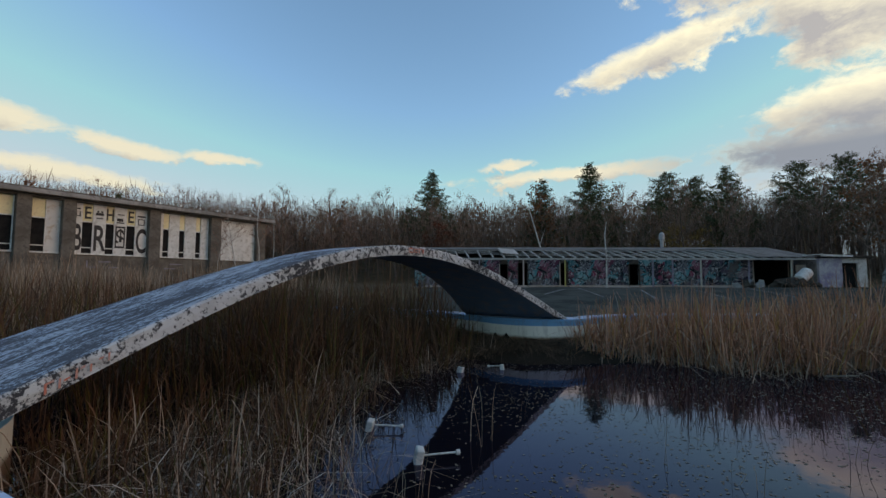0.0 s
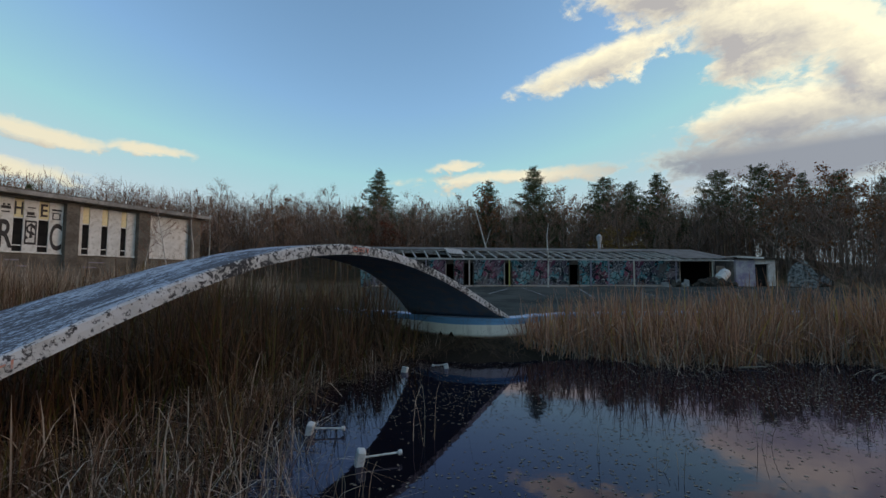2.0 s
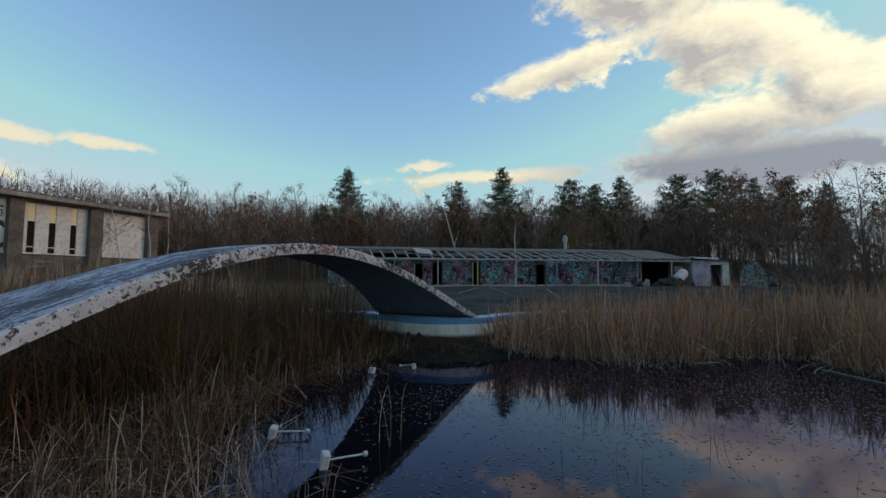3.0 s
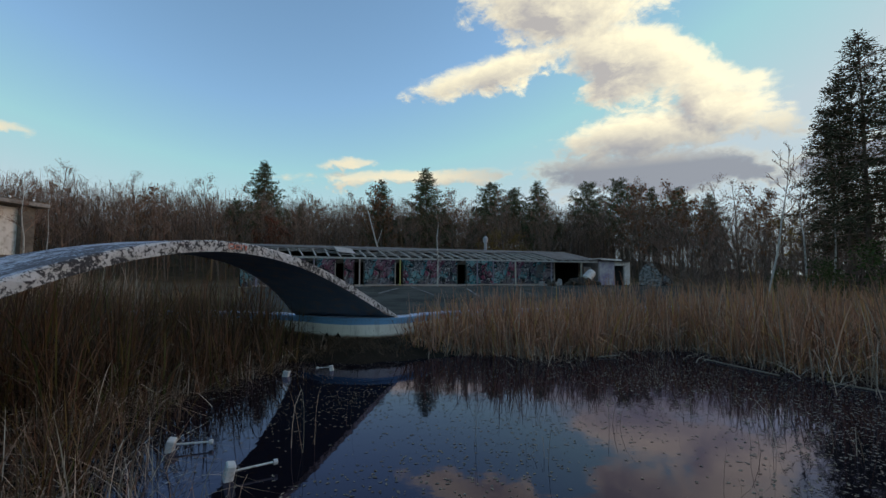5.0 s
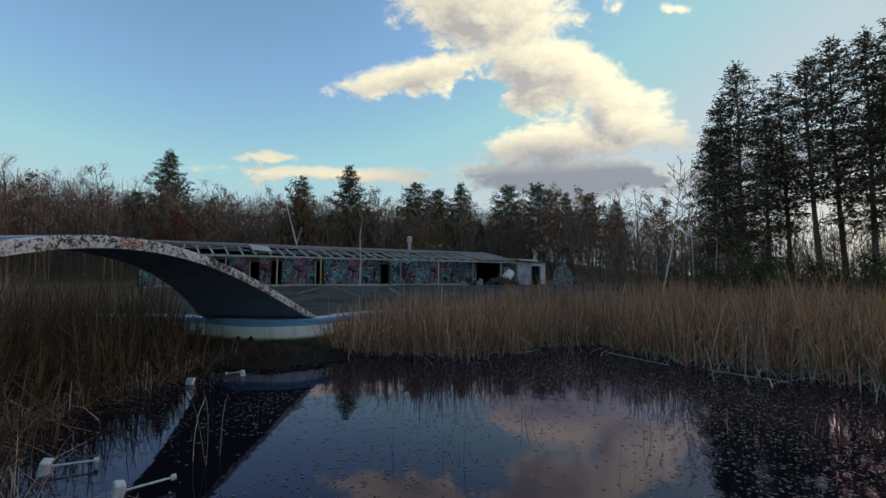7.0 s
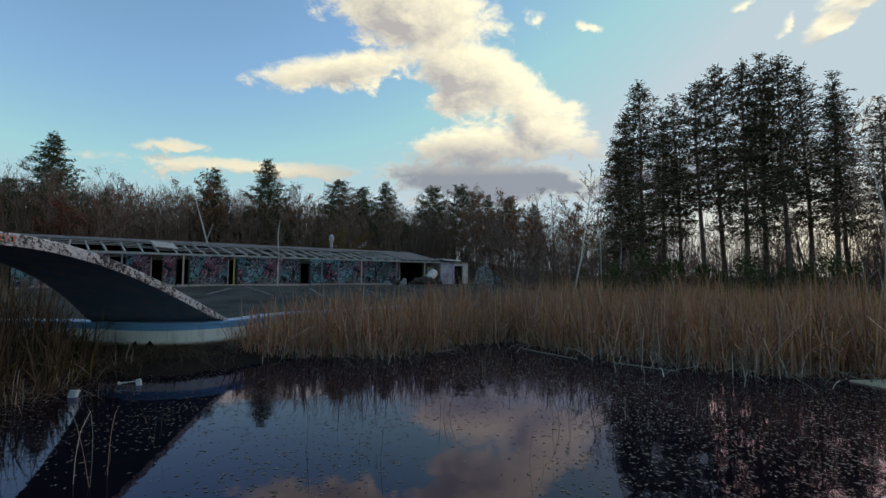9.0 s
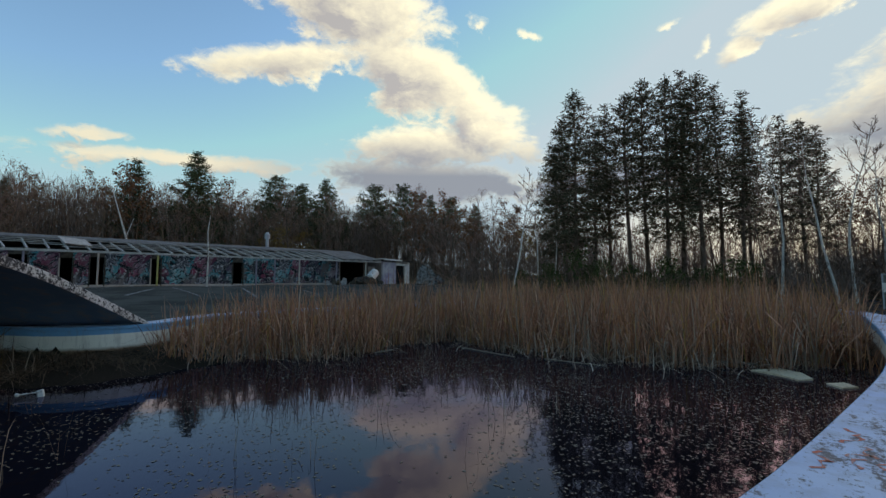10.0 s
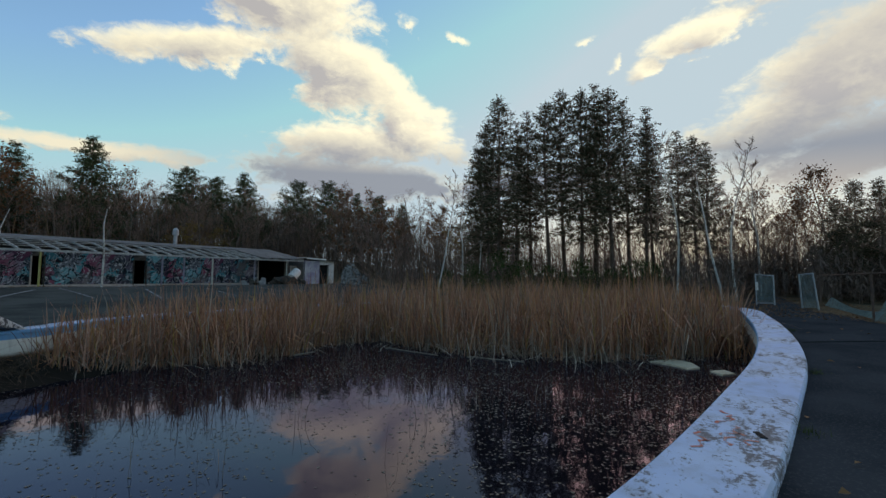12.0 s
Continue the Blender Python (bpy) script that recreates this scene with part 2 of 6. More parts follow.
POOL_OUT = offset_line(POOL, RIM_W)
POOL_MID = offset_line(POOL, RIM_W * 0.5)
POOL_IN = offset_line(POOL, -0.15)


def ground_z(x, y):
    x, y = np.asarray(x, float), np.asarray(y, float)
    z = 0.86 * smooth01((y - 17) / 18)
    z = np.maximum(z, 0.9 * smooth01((-x - 12) / 10))
    r, az = np.hypot(x, y), np.degrees(np.arctan2(x, y))
    hill = 12.0 * smooth01((r - 80) / 80) * (1 - 0.9 * smooth01((az - 25) / 40)) * (1 - smooth01((np.abs(az) - 110) / 40))
    hill += 14.0 * smooth01((r - 140) / 160) * (1 - smooth01((az - 5) / 40)) * (1 - smooth01((np.abs(az) - 110) / 40))
    z = z + hill + 0.05 * np.sin(x * 0.7 + 1.3 * np.sin(y * 0.4)) * smooth01((r - 30) / 10)
    z = z + 0.12
    # inside the pool the floor, and a bank of mud against the wall at the bridge's far foot
    bank = np.full(x.shape, 99.0)
    for (ax, ay), (bx, by) in (((0.2, 17.6), (1.6, 16.0)), ((1.6, 16.0), (2.8, 15.0)), ((2.8, 15.0), (4.9, 15.2))):
        k = np.clip(((x - ax) * (bx - ax) + (y - ay) * (by - ay)) / ((bx - ax) ** 2 + (by - ay) ** 2), 0, 1)
        bank = np.minimum(bank, np.hypot(x - ax - k * (bx - ax), y - ay - k * (by - ay)))
    mud = np.interp(bank, [0, 0.6, 2.0, 2.6, 3.5], [-0.42, -0.46, -0.82, -1.0, -1.5]) + 0.03 * np.sin(5 * x + 2 * np.sin(4 * y))
    return np.where(inside(x, y, POOL_MID), mud, z)


def grid_axis(lo, hi, step, far):
    mid = list(np.arange(lo, hi + step / 2, step))
    a, s = [], step
    while not a or a[-1] < far:
        s *= 1.22
        a.append((a[-1] if a else 0) + s)
    return np.array([lo - v for v in reversed(a)] + mid + [hi + v for v in a])


gx, gy = grid_axis(-22, 34, 0.33, 1800), grid_axis(-8, 28, 0.33, 1800)
GX, GY = np.meshgrid(gx, gy)
GZ = ground_z(GX, GY)
nx = len(gx)
idx = np.arange(len(gx) * len(gy)).reshape(len(gy), nx)
quads = np.stack([idx[:-1, :-1], idx[:-1, 1:], idx[1:, 1:], idx[1:, :-1]], -1).reshape(-1, 4)
ground = obj("ground", np.stack([GX, GY, GZ], -1).reshape(-1, 3), quads, M["ground"], smooth=True)
tagged(ground, "brown leaf-strewn soil rising to wooded hills", "ground", kind="structure")

# water: one still sheet inside the rim
wv = [(*p, WATER_Z) for p in POOL_MID]
water = obj("water", wv, [list(range(len(wv)))], M["water"])
tagged(water, "still dark pond water filling an old pool", "water", kind="structure")


def ring(name, profile, line, mats, index, closed=True):
    """Sweep a profile of (offset to the right, height) along a line."""
    lines = [offset_line(line, d, closed) for d, _ in profile]
    n, k = len(line), len(profile)
    verts = [(*lines[j][i], profile[j][1]) for i in range(n) for j in range(k)]
    faces, mi = [], []
    for i in range(n if closed else n - 1):
        a, b = i * k, ((i + 1) % n) * k
        for j in range(k - 1):
            faces.append((a + j, b + j, b + j + 1, a + j + 1))
            mi.append(index[j])
    return obj(name, verts, faces, mats, mat_index=mi)


def wall_paint(w):
    co = w.coords()
    sep = w.add("ShaderNodeSeparateXYZ")
    w.put(sep.inputs[0], co)
    n = w.noise(co, 2.5, 6.0, 0.65)
    h = w.m("MULTIPLY_ADD", w.m("SUBTRACT", n, 0.5), 0.05, sep.outputs[2])
    col = w.mix(w.ramp(w.m("ADD", h, 0.5), [(0.515, 0.0), (0.525, 1.0)]), (0.80, 0.74, 0.64), (0.11, 0.34, 0.56))
    stain = w.noise(w.coords(scale=(3, 3, 0.5)), 2.0, 6.0, 0.7)
    col = w.mix(w.ramp(stain, [(0.5, 0.0), (0.75, 0.6)]), col, (0.20, 0.15, 0.10))
    low = w.m("ADD", h, w.m("MULTIPLY", stain, 0.12))
    col = w.mix(w.ramp(w.m("ADD", low, 0.6), [(0.26, 1.0), (0.36, 0.0)]), col, (0.22, 0.12, 0.07))
    return col, n


M["poolwall"] = material("pool_wall_paint_blue_over_white", wall_paint, rough=0.6, bump=0.2, bump_dist=0.005)
rim = ring("rim", [(0.02, -1.6), (0.02, RIM_Z - 0.10), (-0.02, RIM_Z - 0.09), (-0.02, RIM_Z - 0.02), (0.0, RIM_Z), (RIM_W, RIM_Z), (RIM_W + 0.02, RIM_Z - 0.03), (RIM_W + 0.03, -0.3)],
           POOL, [M["poolwall"], M["rim"]], [0, 0, 0, 0, 1, 1, 1])
tagged(rim, "flaking white and pale blue concrete pool rim", "pool rim", kind="structure")


# ---- the arched bridge ----
def bridge_section(u):
    w = 0.772 + (2.052 - 0.772) * (2 * u - 1) ** 2
    z = RIM_Z + 2.119 * max(0.0, math.sin(math.pi * u ** 1.117)) ** 0.983
    return BR_N + u * (BR_T - BR_N), w, z


def build_bridge():
    b = tagged(new("footbridge"), "arched concrete footbridge with flaking white and blue paint", "footbridge")
    n, th = 72, 0.25
    top, left, right, bottom = [], [], [], []
    for i in range(n + 1):
        u = i / n
        c, w, z = bridge_section(u)
        zb = z - th * (1.0 if 0.03 < u < 0.97 else 0.6)
        lip = 0.03
        rg = 0.012 * math.sin(i * 1.7) + 0.008 * math.sin(i * 4.1)
        for k in range(9):
            s = -1 + 2 * k / 8
            top.append((*(c + s * (w - lip) * BR_S), z + 0.004 * math.sin(i * 2.3 + k * 1.9)))
            bottom.append((*(c + s * (w - 0.02) * BR_S), zb + 0.02))
        for side, acc in ((-1, right), (1, left)):
            acc += [(*(c + side * (w - lip) * BR_S), z), (*(c + side * w * BR_S), z - 0.03 + rg * 0.5), (*(c + side * (w + 0.006 + rg) * BR_S), (z + zb) / 2), (*(c + side * w * BR_S), zb + 0.015), (*(c + side * (w - 0.02) * BR_S), zb + 0.018)]

    def strip(rows, flip):
        f = []
        for i in range(n):
            for k in range(rows - 1):
                q = (i * rows + k, i * rows + k + 1, (i + 1) * rows + k + 1, (i + 1) * rows + k)
                f.append(q[::-1] if flip else q)
        return f
    obj("deck", top, strip(9, True), M["deck"], b, "worn grey-blue painted deck", smooth=True)
    obj("soffit", bottom, strip(9, False), M["soffit"], b, "dark blue painted underside", smooth=True)
    obj("fascia", right, strip(5, False), M["fascia"], b, "flaking white fascia")
    obj("fascia", left, strip(5, True), M["fascia"], b, "flaking white fascia")
    return b


bridge = build_bridge()


# ---- more materials ----
def reed_colour(stops):
    def build(w):
        r = island_random(w)
        col = w.ramp(r, stops)
        n = w.noise(w.coords(), 14.0, 3.0, 0.6)
        col = w.mix(w.m("MULTIPLY", n, 0.45), col, (0.06, 0.045, 0.03))
        return col, None
    return build


REED_STOPS = [(0.0, (0.24, 0.09, 0.052)), (0.18, (0.72, 0.33, 0.205)), (0.34, (0.18, 0.068, 0.04)), (0.5, (0.82, 0.45, 0.30)), (0.64, (0.50, 0.185, 0.105)), (0.78, (0.78, 0.36, 0.16)), (0.9, (0.32, 0.125, 0.07)), (1.0, (0.62, 0.38, 0.085))]
# browner, greener reed tones, darkened so that the colour carries the left beds' shade
SHADED_STOPS = [(0.0, (0.055, 0.025, 0.016)), (0.25, (0.17, 0.085, 0.05)), (0.45, (0.045, 0.023, 0.015)), (0.62, (0.25, 0.135, 0.085)), (0.76, (0.11, 0.05, 0.03)), (0.88, (0.17, 0.11, 0.03)), (1.0, (0.07, 0.08, 0.02))]
GREY_STOPS = [(0.0, (0.28, 0.165, 0.11)), (0.4, (0.52, 0.38, 0.28)), (0.65, (0.20, 0.125, 0.085)), (1.0, (0.70, 0.56, 0.44))]
M["reed"] = material("dry_brown_reed_blade", reed_colour(REED_STOPS), rough=0.75)
# darkened reed copy: shade among the left and near reeds is in its colour
M["reed_shaded"] = material("shaded_brown_reed_blade", reed_colour(SHADED_STOPS), rough=0.8)
M["reed_grey"] = material("bleached_reed_blade", reed_colour(GREY_STOPS), rough=0.75)
M["reed_head"] = material("brown_seed_head", mottled((0.10, 0.055, 0.03), (0.2, 0.13, 0.08), 20.0), rough=0.95)
M["bark"] = material("grey_brown_bark", mottled((0.10, 0.07, 0.055), (0.18, 0.13, 0.105), 3.0, (0.06, 0.045, 0.035), 12.0), rough=0.95, bump=0.5, bump_dist=0.02)
M["twig"] = material("grey_red_twig", reed_colour([(0.0, (0.22, 0.135, 0.105)), (0.5, (0.33, 0.21, 0.165)), (1.0, (0.19, 0.11, 0.085))]), rough=0.9)
M["birch"] = material("white_birch_bark", mottled((0.55, 0.53, 0.49), (0.38, 0.36, 0.33), 4.0, (0.05, 0.045, 0.04), 9.0), rough=0.8)
M["needle"] = material("pine_needles", reed_colour([(0.0, (0.034, 0.058, 0.024)), (0.5, (0.058, 0.090, 0.036)), (1.0, (0.09, 0.12, 0.05))]), rough=0.7)
M["hemlock"] = material("hemlock_needles", reed_colour([(0.0, (0.040, 0.044, 0.024)), (0.5, (0.075, 0.072, 0.038)), (1.0, (0.13, 0.10, 0.055))]), rough=0.75)
M["brown_leaf"] = material("last_brown_leaves", reed_colour([(0.0, (0.26, 0.14, 0.09)), (0.5, (0.38, 0.22, 0.15)), (1.0, (0.22, 0.14, 0.105))]), rough=0.9)
M["rust_leaf"] = material("rust_oak_leaves", reed_colour([(0.0, (0.20, 0.07, 0.03)), (0.5, (0.30, 0.115, 0.045)), (1.0, (0.18, 0.09, 0.05))]), rough=0.8)
M["red_leaf"] = material("red_maple_leaves", reed_colour([(0.0, (0.18, 0.03, 0.015)), (0.5, (0.26, 0.06, 0.025)), (1.0, (0.14, 0.05, 0.03))]), rough=0.8)
M["gold_leaf"] = material("gold_birch_leaves", reed_colour([(0.0, (0.25, 0.13, 0.03)), (0.5, (0.33, 0.18, 0.04)), (1.0, (0.16, 0.11, 0.04))]), rough=0.8)
M["green_leaf"] = material("dark_green_shrub_leaves", reed_colour([(0.0, (0.03, 0.055, 0.015)), (0.5, (0.06, 0.09, 0.022)), (1.0, (0.11, 0.13, 0.04))]), rough=0.8)
M["floating"] = material("floating_dead_leaf", reed_colour([(0.0, (0.10, 0.08, 0.06)), (0.5, (0.24, 0.20, 0.15)), (1.0, (0.07, 0.052, 0.038))]), rough=0.6)
M["concrete"] = material("stained_concrete", mottled((0.22, 0.21, 0.195), (0.34, 0.32, 0.30), 1.2, (0.13, 0.12, 0.11), 6.0), rough=0.9, bump=0.3, bump_dist=0.01)
M["pier"] = material("weathered_brown_pier", mottled((0.11, 0.095, 0.08), (0.17, 0.15, 0.13), 1.5, (0.08, 0.07, 0.06), 7.0), rough=0.9, bump=0.4, bump_dist=0.01)
M["white_panel"] = material("dirty_white_panel", mottled((0.60, 0.59, 0.56), (0.72, 0.71, 0.68), 1.5, (0.38, 0.35, 0.30), 4.0), rough=0.7, bump=0.1)
# yellow base colour paints the evening sky reflected in the glass
M["sky_tinted_pane"] = material("glazing_with_painted_sky_reflection", mottled((0.62, 0.54, 0.30), (0.70, 0.62, 0.36), 1.0, (0.45, 0.40, 0.25), 5.0), rough=0.25)
# near-black that paints in the shade of interiors; also used for crack and slot
M["painted_dark"] = material("painted_in_darkness", mottled((0.012, 0.012, 0.013), (0.025, 0.024, 0.023), 1.0), rough=0.9)
M["black_paint"] = material("black_spray_paint", mottled((0.012, 0.012, 0.014), (0.03, 0.03, 0.032), 8.0), rough=0.6)
M["old_wood"] = material("bleached_roof_batten", mottled((0.34, 0.33, 0.31), (0.46, 0.45, 0.43), 3.0, (0.2, 0.19, 0.175), 10.0), rough=0.85)
M["roofing"] = material("grey_worn_roofing", mottled((0.13, 0.125, 0.12), (0.19, 0.185, 0.18), 1.2, (0.08, 0.075, 0.07), 6.0), rough=0.95, bump=0.3)
M["dark_wood"] = material("dark_rotten_wood", mottled((0.045, 0.038, 0.032), (0.09, 0.075, 0.062), 3.0), rough=0.95)


# ---- trees ----
class Acc:
    """Gathers faces for one mesh."""

    def __init__(self):
        self.v, self.f = [], []

    def tube(self, pts, radii, sides):
        base = len(self.v)
        for i, (p, r) in enumerate(zip(pts, radii)):
            a = pts[min(i + 1, len(pts) - 1)] - pts[max(i - 1, 0)]
            a = a.normalized() if a.length > 1e-6 else Vector((0, 0, 1))
            e = a.cross(Vector((0.31, 0.87, 0.12)))
            e = e.normalized() if e.length > 1e-3 else Vector((1, 0, 0))
            g = a.cross(e)
            for k in range(sides):
                q = 2 * math.pi * k / sides
                self.v.append(tuple(p + r * (math.cos(q) * e + math.sin(q) * g)))
        for i in range(len(pts) - 1):
            for k in range(sides):
                k2 = (k + 1) % sides
                self.f.append((base + i * sides + k, base + i * sides + k2, base + (i + 1) * sides + k2, base + (i + 1) * sides + k))

    def leaf(self, p, d, width, length, rng):
        """A folded lozenge."""
        d = d.normalized()
        s = d.cross(Vector((rng.uniform(-1, 1), rng.uniform(-1, 1), rng.uniform(-1, 1))))
        s = s.normalized() if s.length > 1e-3 else Vector((1, 0, 0))
        b = len(self.v)
        self.v += [tuple(p), tuple(p + d * length * 0.5 + s * width * 0.5), tuple(p + d * length), tuple(p + d * length * 0.5 - s * width * 0.5)]
        self.f += [(b, b + 1, b + 2), (b, b + 2, b + 3)]

    def mesh(self, name, mat, parent, label=""):
        return obj(name, self.v, self.f, mat, parent, label)


def wander(rng, p, d, length, steps, bend, lift=0.0):
    pts = [p.copy()]
    d = d.normalized()
    for _ in range(steps):
        d = (d + Vector((rng.gauss(0, bend), rng.gauss(0, bend), rng.gauss(0, bend) + lift))).normalized()
        p = p + d * (length / steps)
        pts.append(p.copy())
    return pts


def bare_tree(seed, height, spread=0.32, limbs=15, bark="bark", leaves=None, leaf_count=0, leaf_size=0.22, name="bare_tree", label="", category="tree", low=0.28, lean=0.03, twig_r=0.014):
    rng = random.Random(seed)
    t = tagged(new(name), label, category)
    trunk, crown, fol = Acc(), Acc(), Acc()
    pts = wander(rng, Vector((0, 0, -0.3)), Vector((rng.gauss(0, lean), rng.gauss(0, lean), 1)), height + 0.3, 9, 0.06, 0.05)
    r0 = height * (0.0075 if bark == "birch" else 0.011)
    radii = [r0 * (1 - 0.93 * i / 9) + 0.008 for i in range(10)]
    radii[0] *= 1.25
    trunk.tube(pts, radii, 6)
    ends = []
    for k in range(limbs):
        h = low + (0.97 - low) * (k + rng.random()) / limbs
        i = min(int(h * 9), 8)
        p = pts[i].lerp(pts[i + 1], h * 9 - i)
        a = k * 2.4 + rng.uniform(-0.5, 0.5)
        up = 0.45 + 0.6 * h
        ln = height * spread * (1.15 - 0.75 * h) * rng.uniform(0.75, 1.2)
        lp = wander(rng, p, Vector((math.cos(a), math.sin(a), up)), ln, 4, 0.13, 0.07)
        lr = max(radii[i] * 0.42, 0.016)
        crown.tube(lp, [lr * (1 - 0.8 * j / 4) + 0.006 for j in range(5)], 4)
        for _ in range(5):
            j = rng.randint(1, 3)
            q = lp[j].lerp(lp[j + 1], rng.random())
            d = (lp[j + 1] - lp[j]).normalized() + Vector((rng.gauss(0, 0.6), rng.gauss(0, 0.6), rng.uniform(-0.1, 0.7)))
            bp = wander(rng, q, d, ln * rng.uniform(0.3, 0.5), 2, 0.16, 0.08)
            crown.tube(bp, [twig_r * 1.5, twig_r, twig_r * 0.5], 3)
            ends += bp[1:]
            for _ in range(5):
                q2 = bp[0].lerp(bp[2], rng.uniform(0.2, 1))
                d2 = d.normalized() + Vector((rng.gauss(0, 0.55), rng.gauss(0, 0.55), rng.uniform(-0.2, 0.7)))
                tp = q2 + d2.normalized() * ln * rng.uniform(0.12, 0.28)
                crown.tube([q2, tp], [twig_r * 0.8, twig_r * 0.3], 3)
                ends.append(tp)
    trunk.mesh("trunk", M[bark], t)
    tagged(crown.mesh("crown", M["twig"], t), kind="stuff")
    if leaves:
        for _ in range(leaf_count):
            e = rng.choice(ends)
            p = e + Vector((rng.gauss(0, 0.22), rng.gauss(0, 0.22), rng.gauss(0, 0.2)))
            fol.leaf(p, Vector((rng.gauss(0, 1), rng.gauss(0, 1), rng.gauss(-0.3, 0.7))), leaf_size * rng.uniform(0.6, 1.1), leaf_size * rng.uniform(0.8, 1.4), rng)
        tagged(fol.mesh("foliage", M[leaves], t), kind="stuff")
    return t


def conifer(seed, height, width, start, mat, name, label, whorls=22, per=6, tuft=0.55, droop=-0.05, shape=0.8, gaps=0.12, blades=7, trunk_r=0.013):
    """A needle tree: whorls of limbs, each hung with tufts."""
    rng = random.Random(seed)
    t = tagged(new(name), label, "tree")
    trunk, limbs, fol = Acc(), Acc(), Acc()
    pts = wander(rng, Vector((0, 0, -0.3)), Vector((rng.gauss(0, 0.015), rng.gauss(0, 0.015), 1)), height + 0.3, 8, 0.02, 0.05)
    trunk.tube(pts, [height * trunk_r * (1 - 0.95 * i / 8) + 0.01 for i in range(9)], 6)
    for k in range(whorls):
        h = start + (0.985 - start) * (k + rng.uniform(-0.3, 0.3)) / (whorls - 1)
        h = min(max(h, start * 0.9), 0.99)
        i = min(int(h * 8), 7)
        p = pts[i].lerp(pts[i + 1], h * 8 - i)
        rel = (h - start) / (1 - start)
        reach = width * (max(0.0, 1 - rel) ** shape * (0.55 + 0.45 * min(1, rel * 5)) + 0.05)
        for b in range(per):
            if rng.random() < gaps:
                continue
            a = b * 6.283 / per + k * 1.1 + rng.uniform(-0.4, 0.4)
            ln = reach * rng.uniform(0.55, 1.25)
            lp = wander(rng, p, Vector((math.cos(a), math.sin(a), 0.25 + 0.5 * rel + droop)), ln, 4, 0.09, droop)
            limbs.tube(lp, [0.03 * (1 - 0.2 * j) * (height / 14) + 0.005 for j in range(5)], 3)
            count = max(3, int(ln / (tuft * 0.34)))
            side = Vector((-math.sin(a), math.cos(a), 0))
            for c in range(count):
                u = 0.15 + 0.85 * (c + rng.random()) / count
                j = min(int(u * 4), 3)
                q = lp[j].lerp(lp[j + 1], u * 4 - j) + side * rng.gauss(0, 0.22) * ln * (1.15 - u)
                q.z += rng.gauss(0, tuft * 0.3)
                ax = (lp[j + 1] - lp[j]).normalized()
                for _ in range(blades):
                    d = ax * rng.uniform(0.1, 0.9) + Vector((rng.gauss(0, 0.8), rng.gauss(0, 0.8), rng.gauss(0.05 + droop * 2, 0.45)))
                    fol.leaf(q + Vector((rng.gauss(0, tuft * 0.25), rng.gauss(0, tuft * 0.25), rng.gauss(0, tuft * 0.15))), d, tuft * rng.uniform(0.10, 0.22), tuft * rng.uniform(0.35, 0.85), rng)
    trunk.mesh("trunk", M["bark"], t)
    tagged(limbs.mesh("bough", M["twig"], t), kind="stuff")
    tagged(fol.mesh("crown", M[mat], t), kind="stuff")
    return t


def polar(az, r):
    """A place on the ground: degrees to the right of +y, metres."""
    x, y = r * math.sin(radians(az)), r * math.cos(radians(az))
    return x, y, float(ground_z(x, y))


FAR = 1.75


def plant(kinds, spots, rng, group="", far=1.0, tall=15.0):
    """Set trees at spots of (azimuth, distance, size); the first of each kind is the built one."""
    used = set()
    for az, r, s, k in spots:
        ob = kinds[k]
        if far != 1.0:
            z0 = polar(az, r)[2]
            top = 1.55 + far * (z0 + tall * s - 1.55)
            r = r * far
            s = max(0.3, (top - polar(az, r)[2]) / tall)
        m = Matrix.Translation(polar(az, r)) @ Matrix.Rotation(rng.uniform(0, 6.28), 4, "Z") @ Matrix.Scale(s, 4)
        if k in used:
            c = copy_thing(ob, Matrix.Identity(4))
            c.matrix_basis = m
        else:
            used.add(k)
            c = ob
            ob.matrix_basis = m
        if group:
            c["group"] = group


rng = random.Random(5)
pines = [conifer(11, 15, 5.4, 0.12, "needle", "pine_tree", "tall dark green pine above the woods", whorls=34, tuft=0.55, blades=8), conifer(12, 15, 4.4, 0.2, "needle", "pine_tree", "slender dark green pine above the woods", whorls=32, tuft=0.5, blades=8),
         conifer(13, 15, 5.4, 0.32, "needle", "pine_tree", "broad dark green white pine with bare lower trunk", shape=0.55, whorls=26, gaps=0.2, tuft=0.6, blades=8)]
plant(pines, [(-1.5, 66, 1.12, 0), (12.8, 60, 0.93, 1), (18.7, 58, 1.0, 0), (27, 66, 0.98, 2), (30, 68, 0.95, 2), (33.1, 60, 0.90, 0), (39, 66, 0.95, 2), (42.9, 64, 0.93, 2),
              (46.5, 70, 0.92, 1), (49, 72, 0.9, 2), (-24, 80, 0.7, 1), (-36.5, 60, 0.66, 0), (16, 62, 0.62, 1), (21, 62, 0.7, 1), (-30, 60, 0.5, 2), (24.5, 62, 0.6, 0), (3, 70, 0.8, 1), (-4.5, 75, 0.85, 2),
              (52, 70, 0.8, 0), (35.5, 62, 0.6, 1)], rng, "pines behind the ruins", FAR, 15.0)

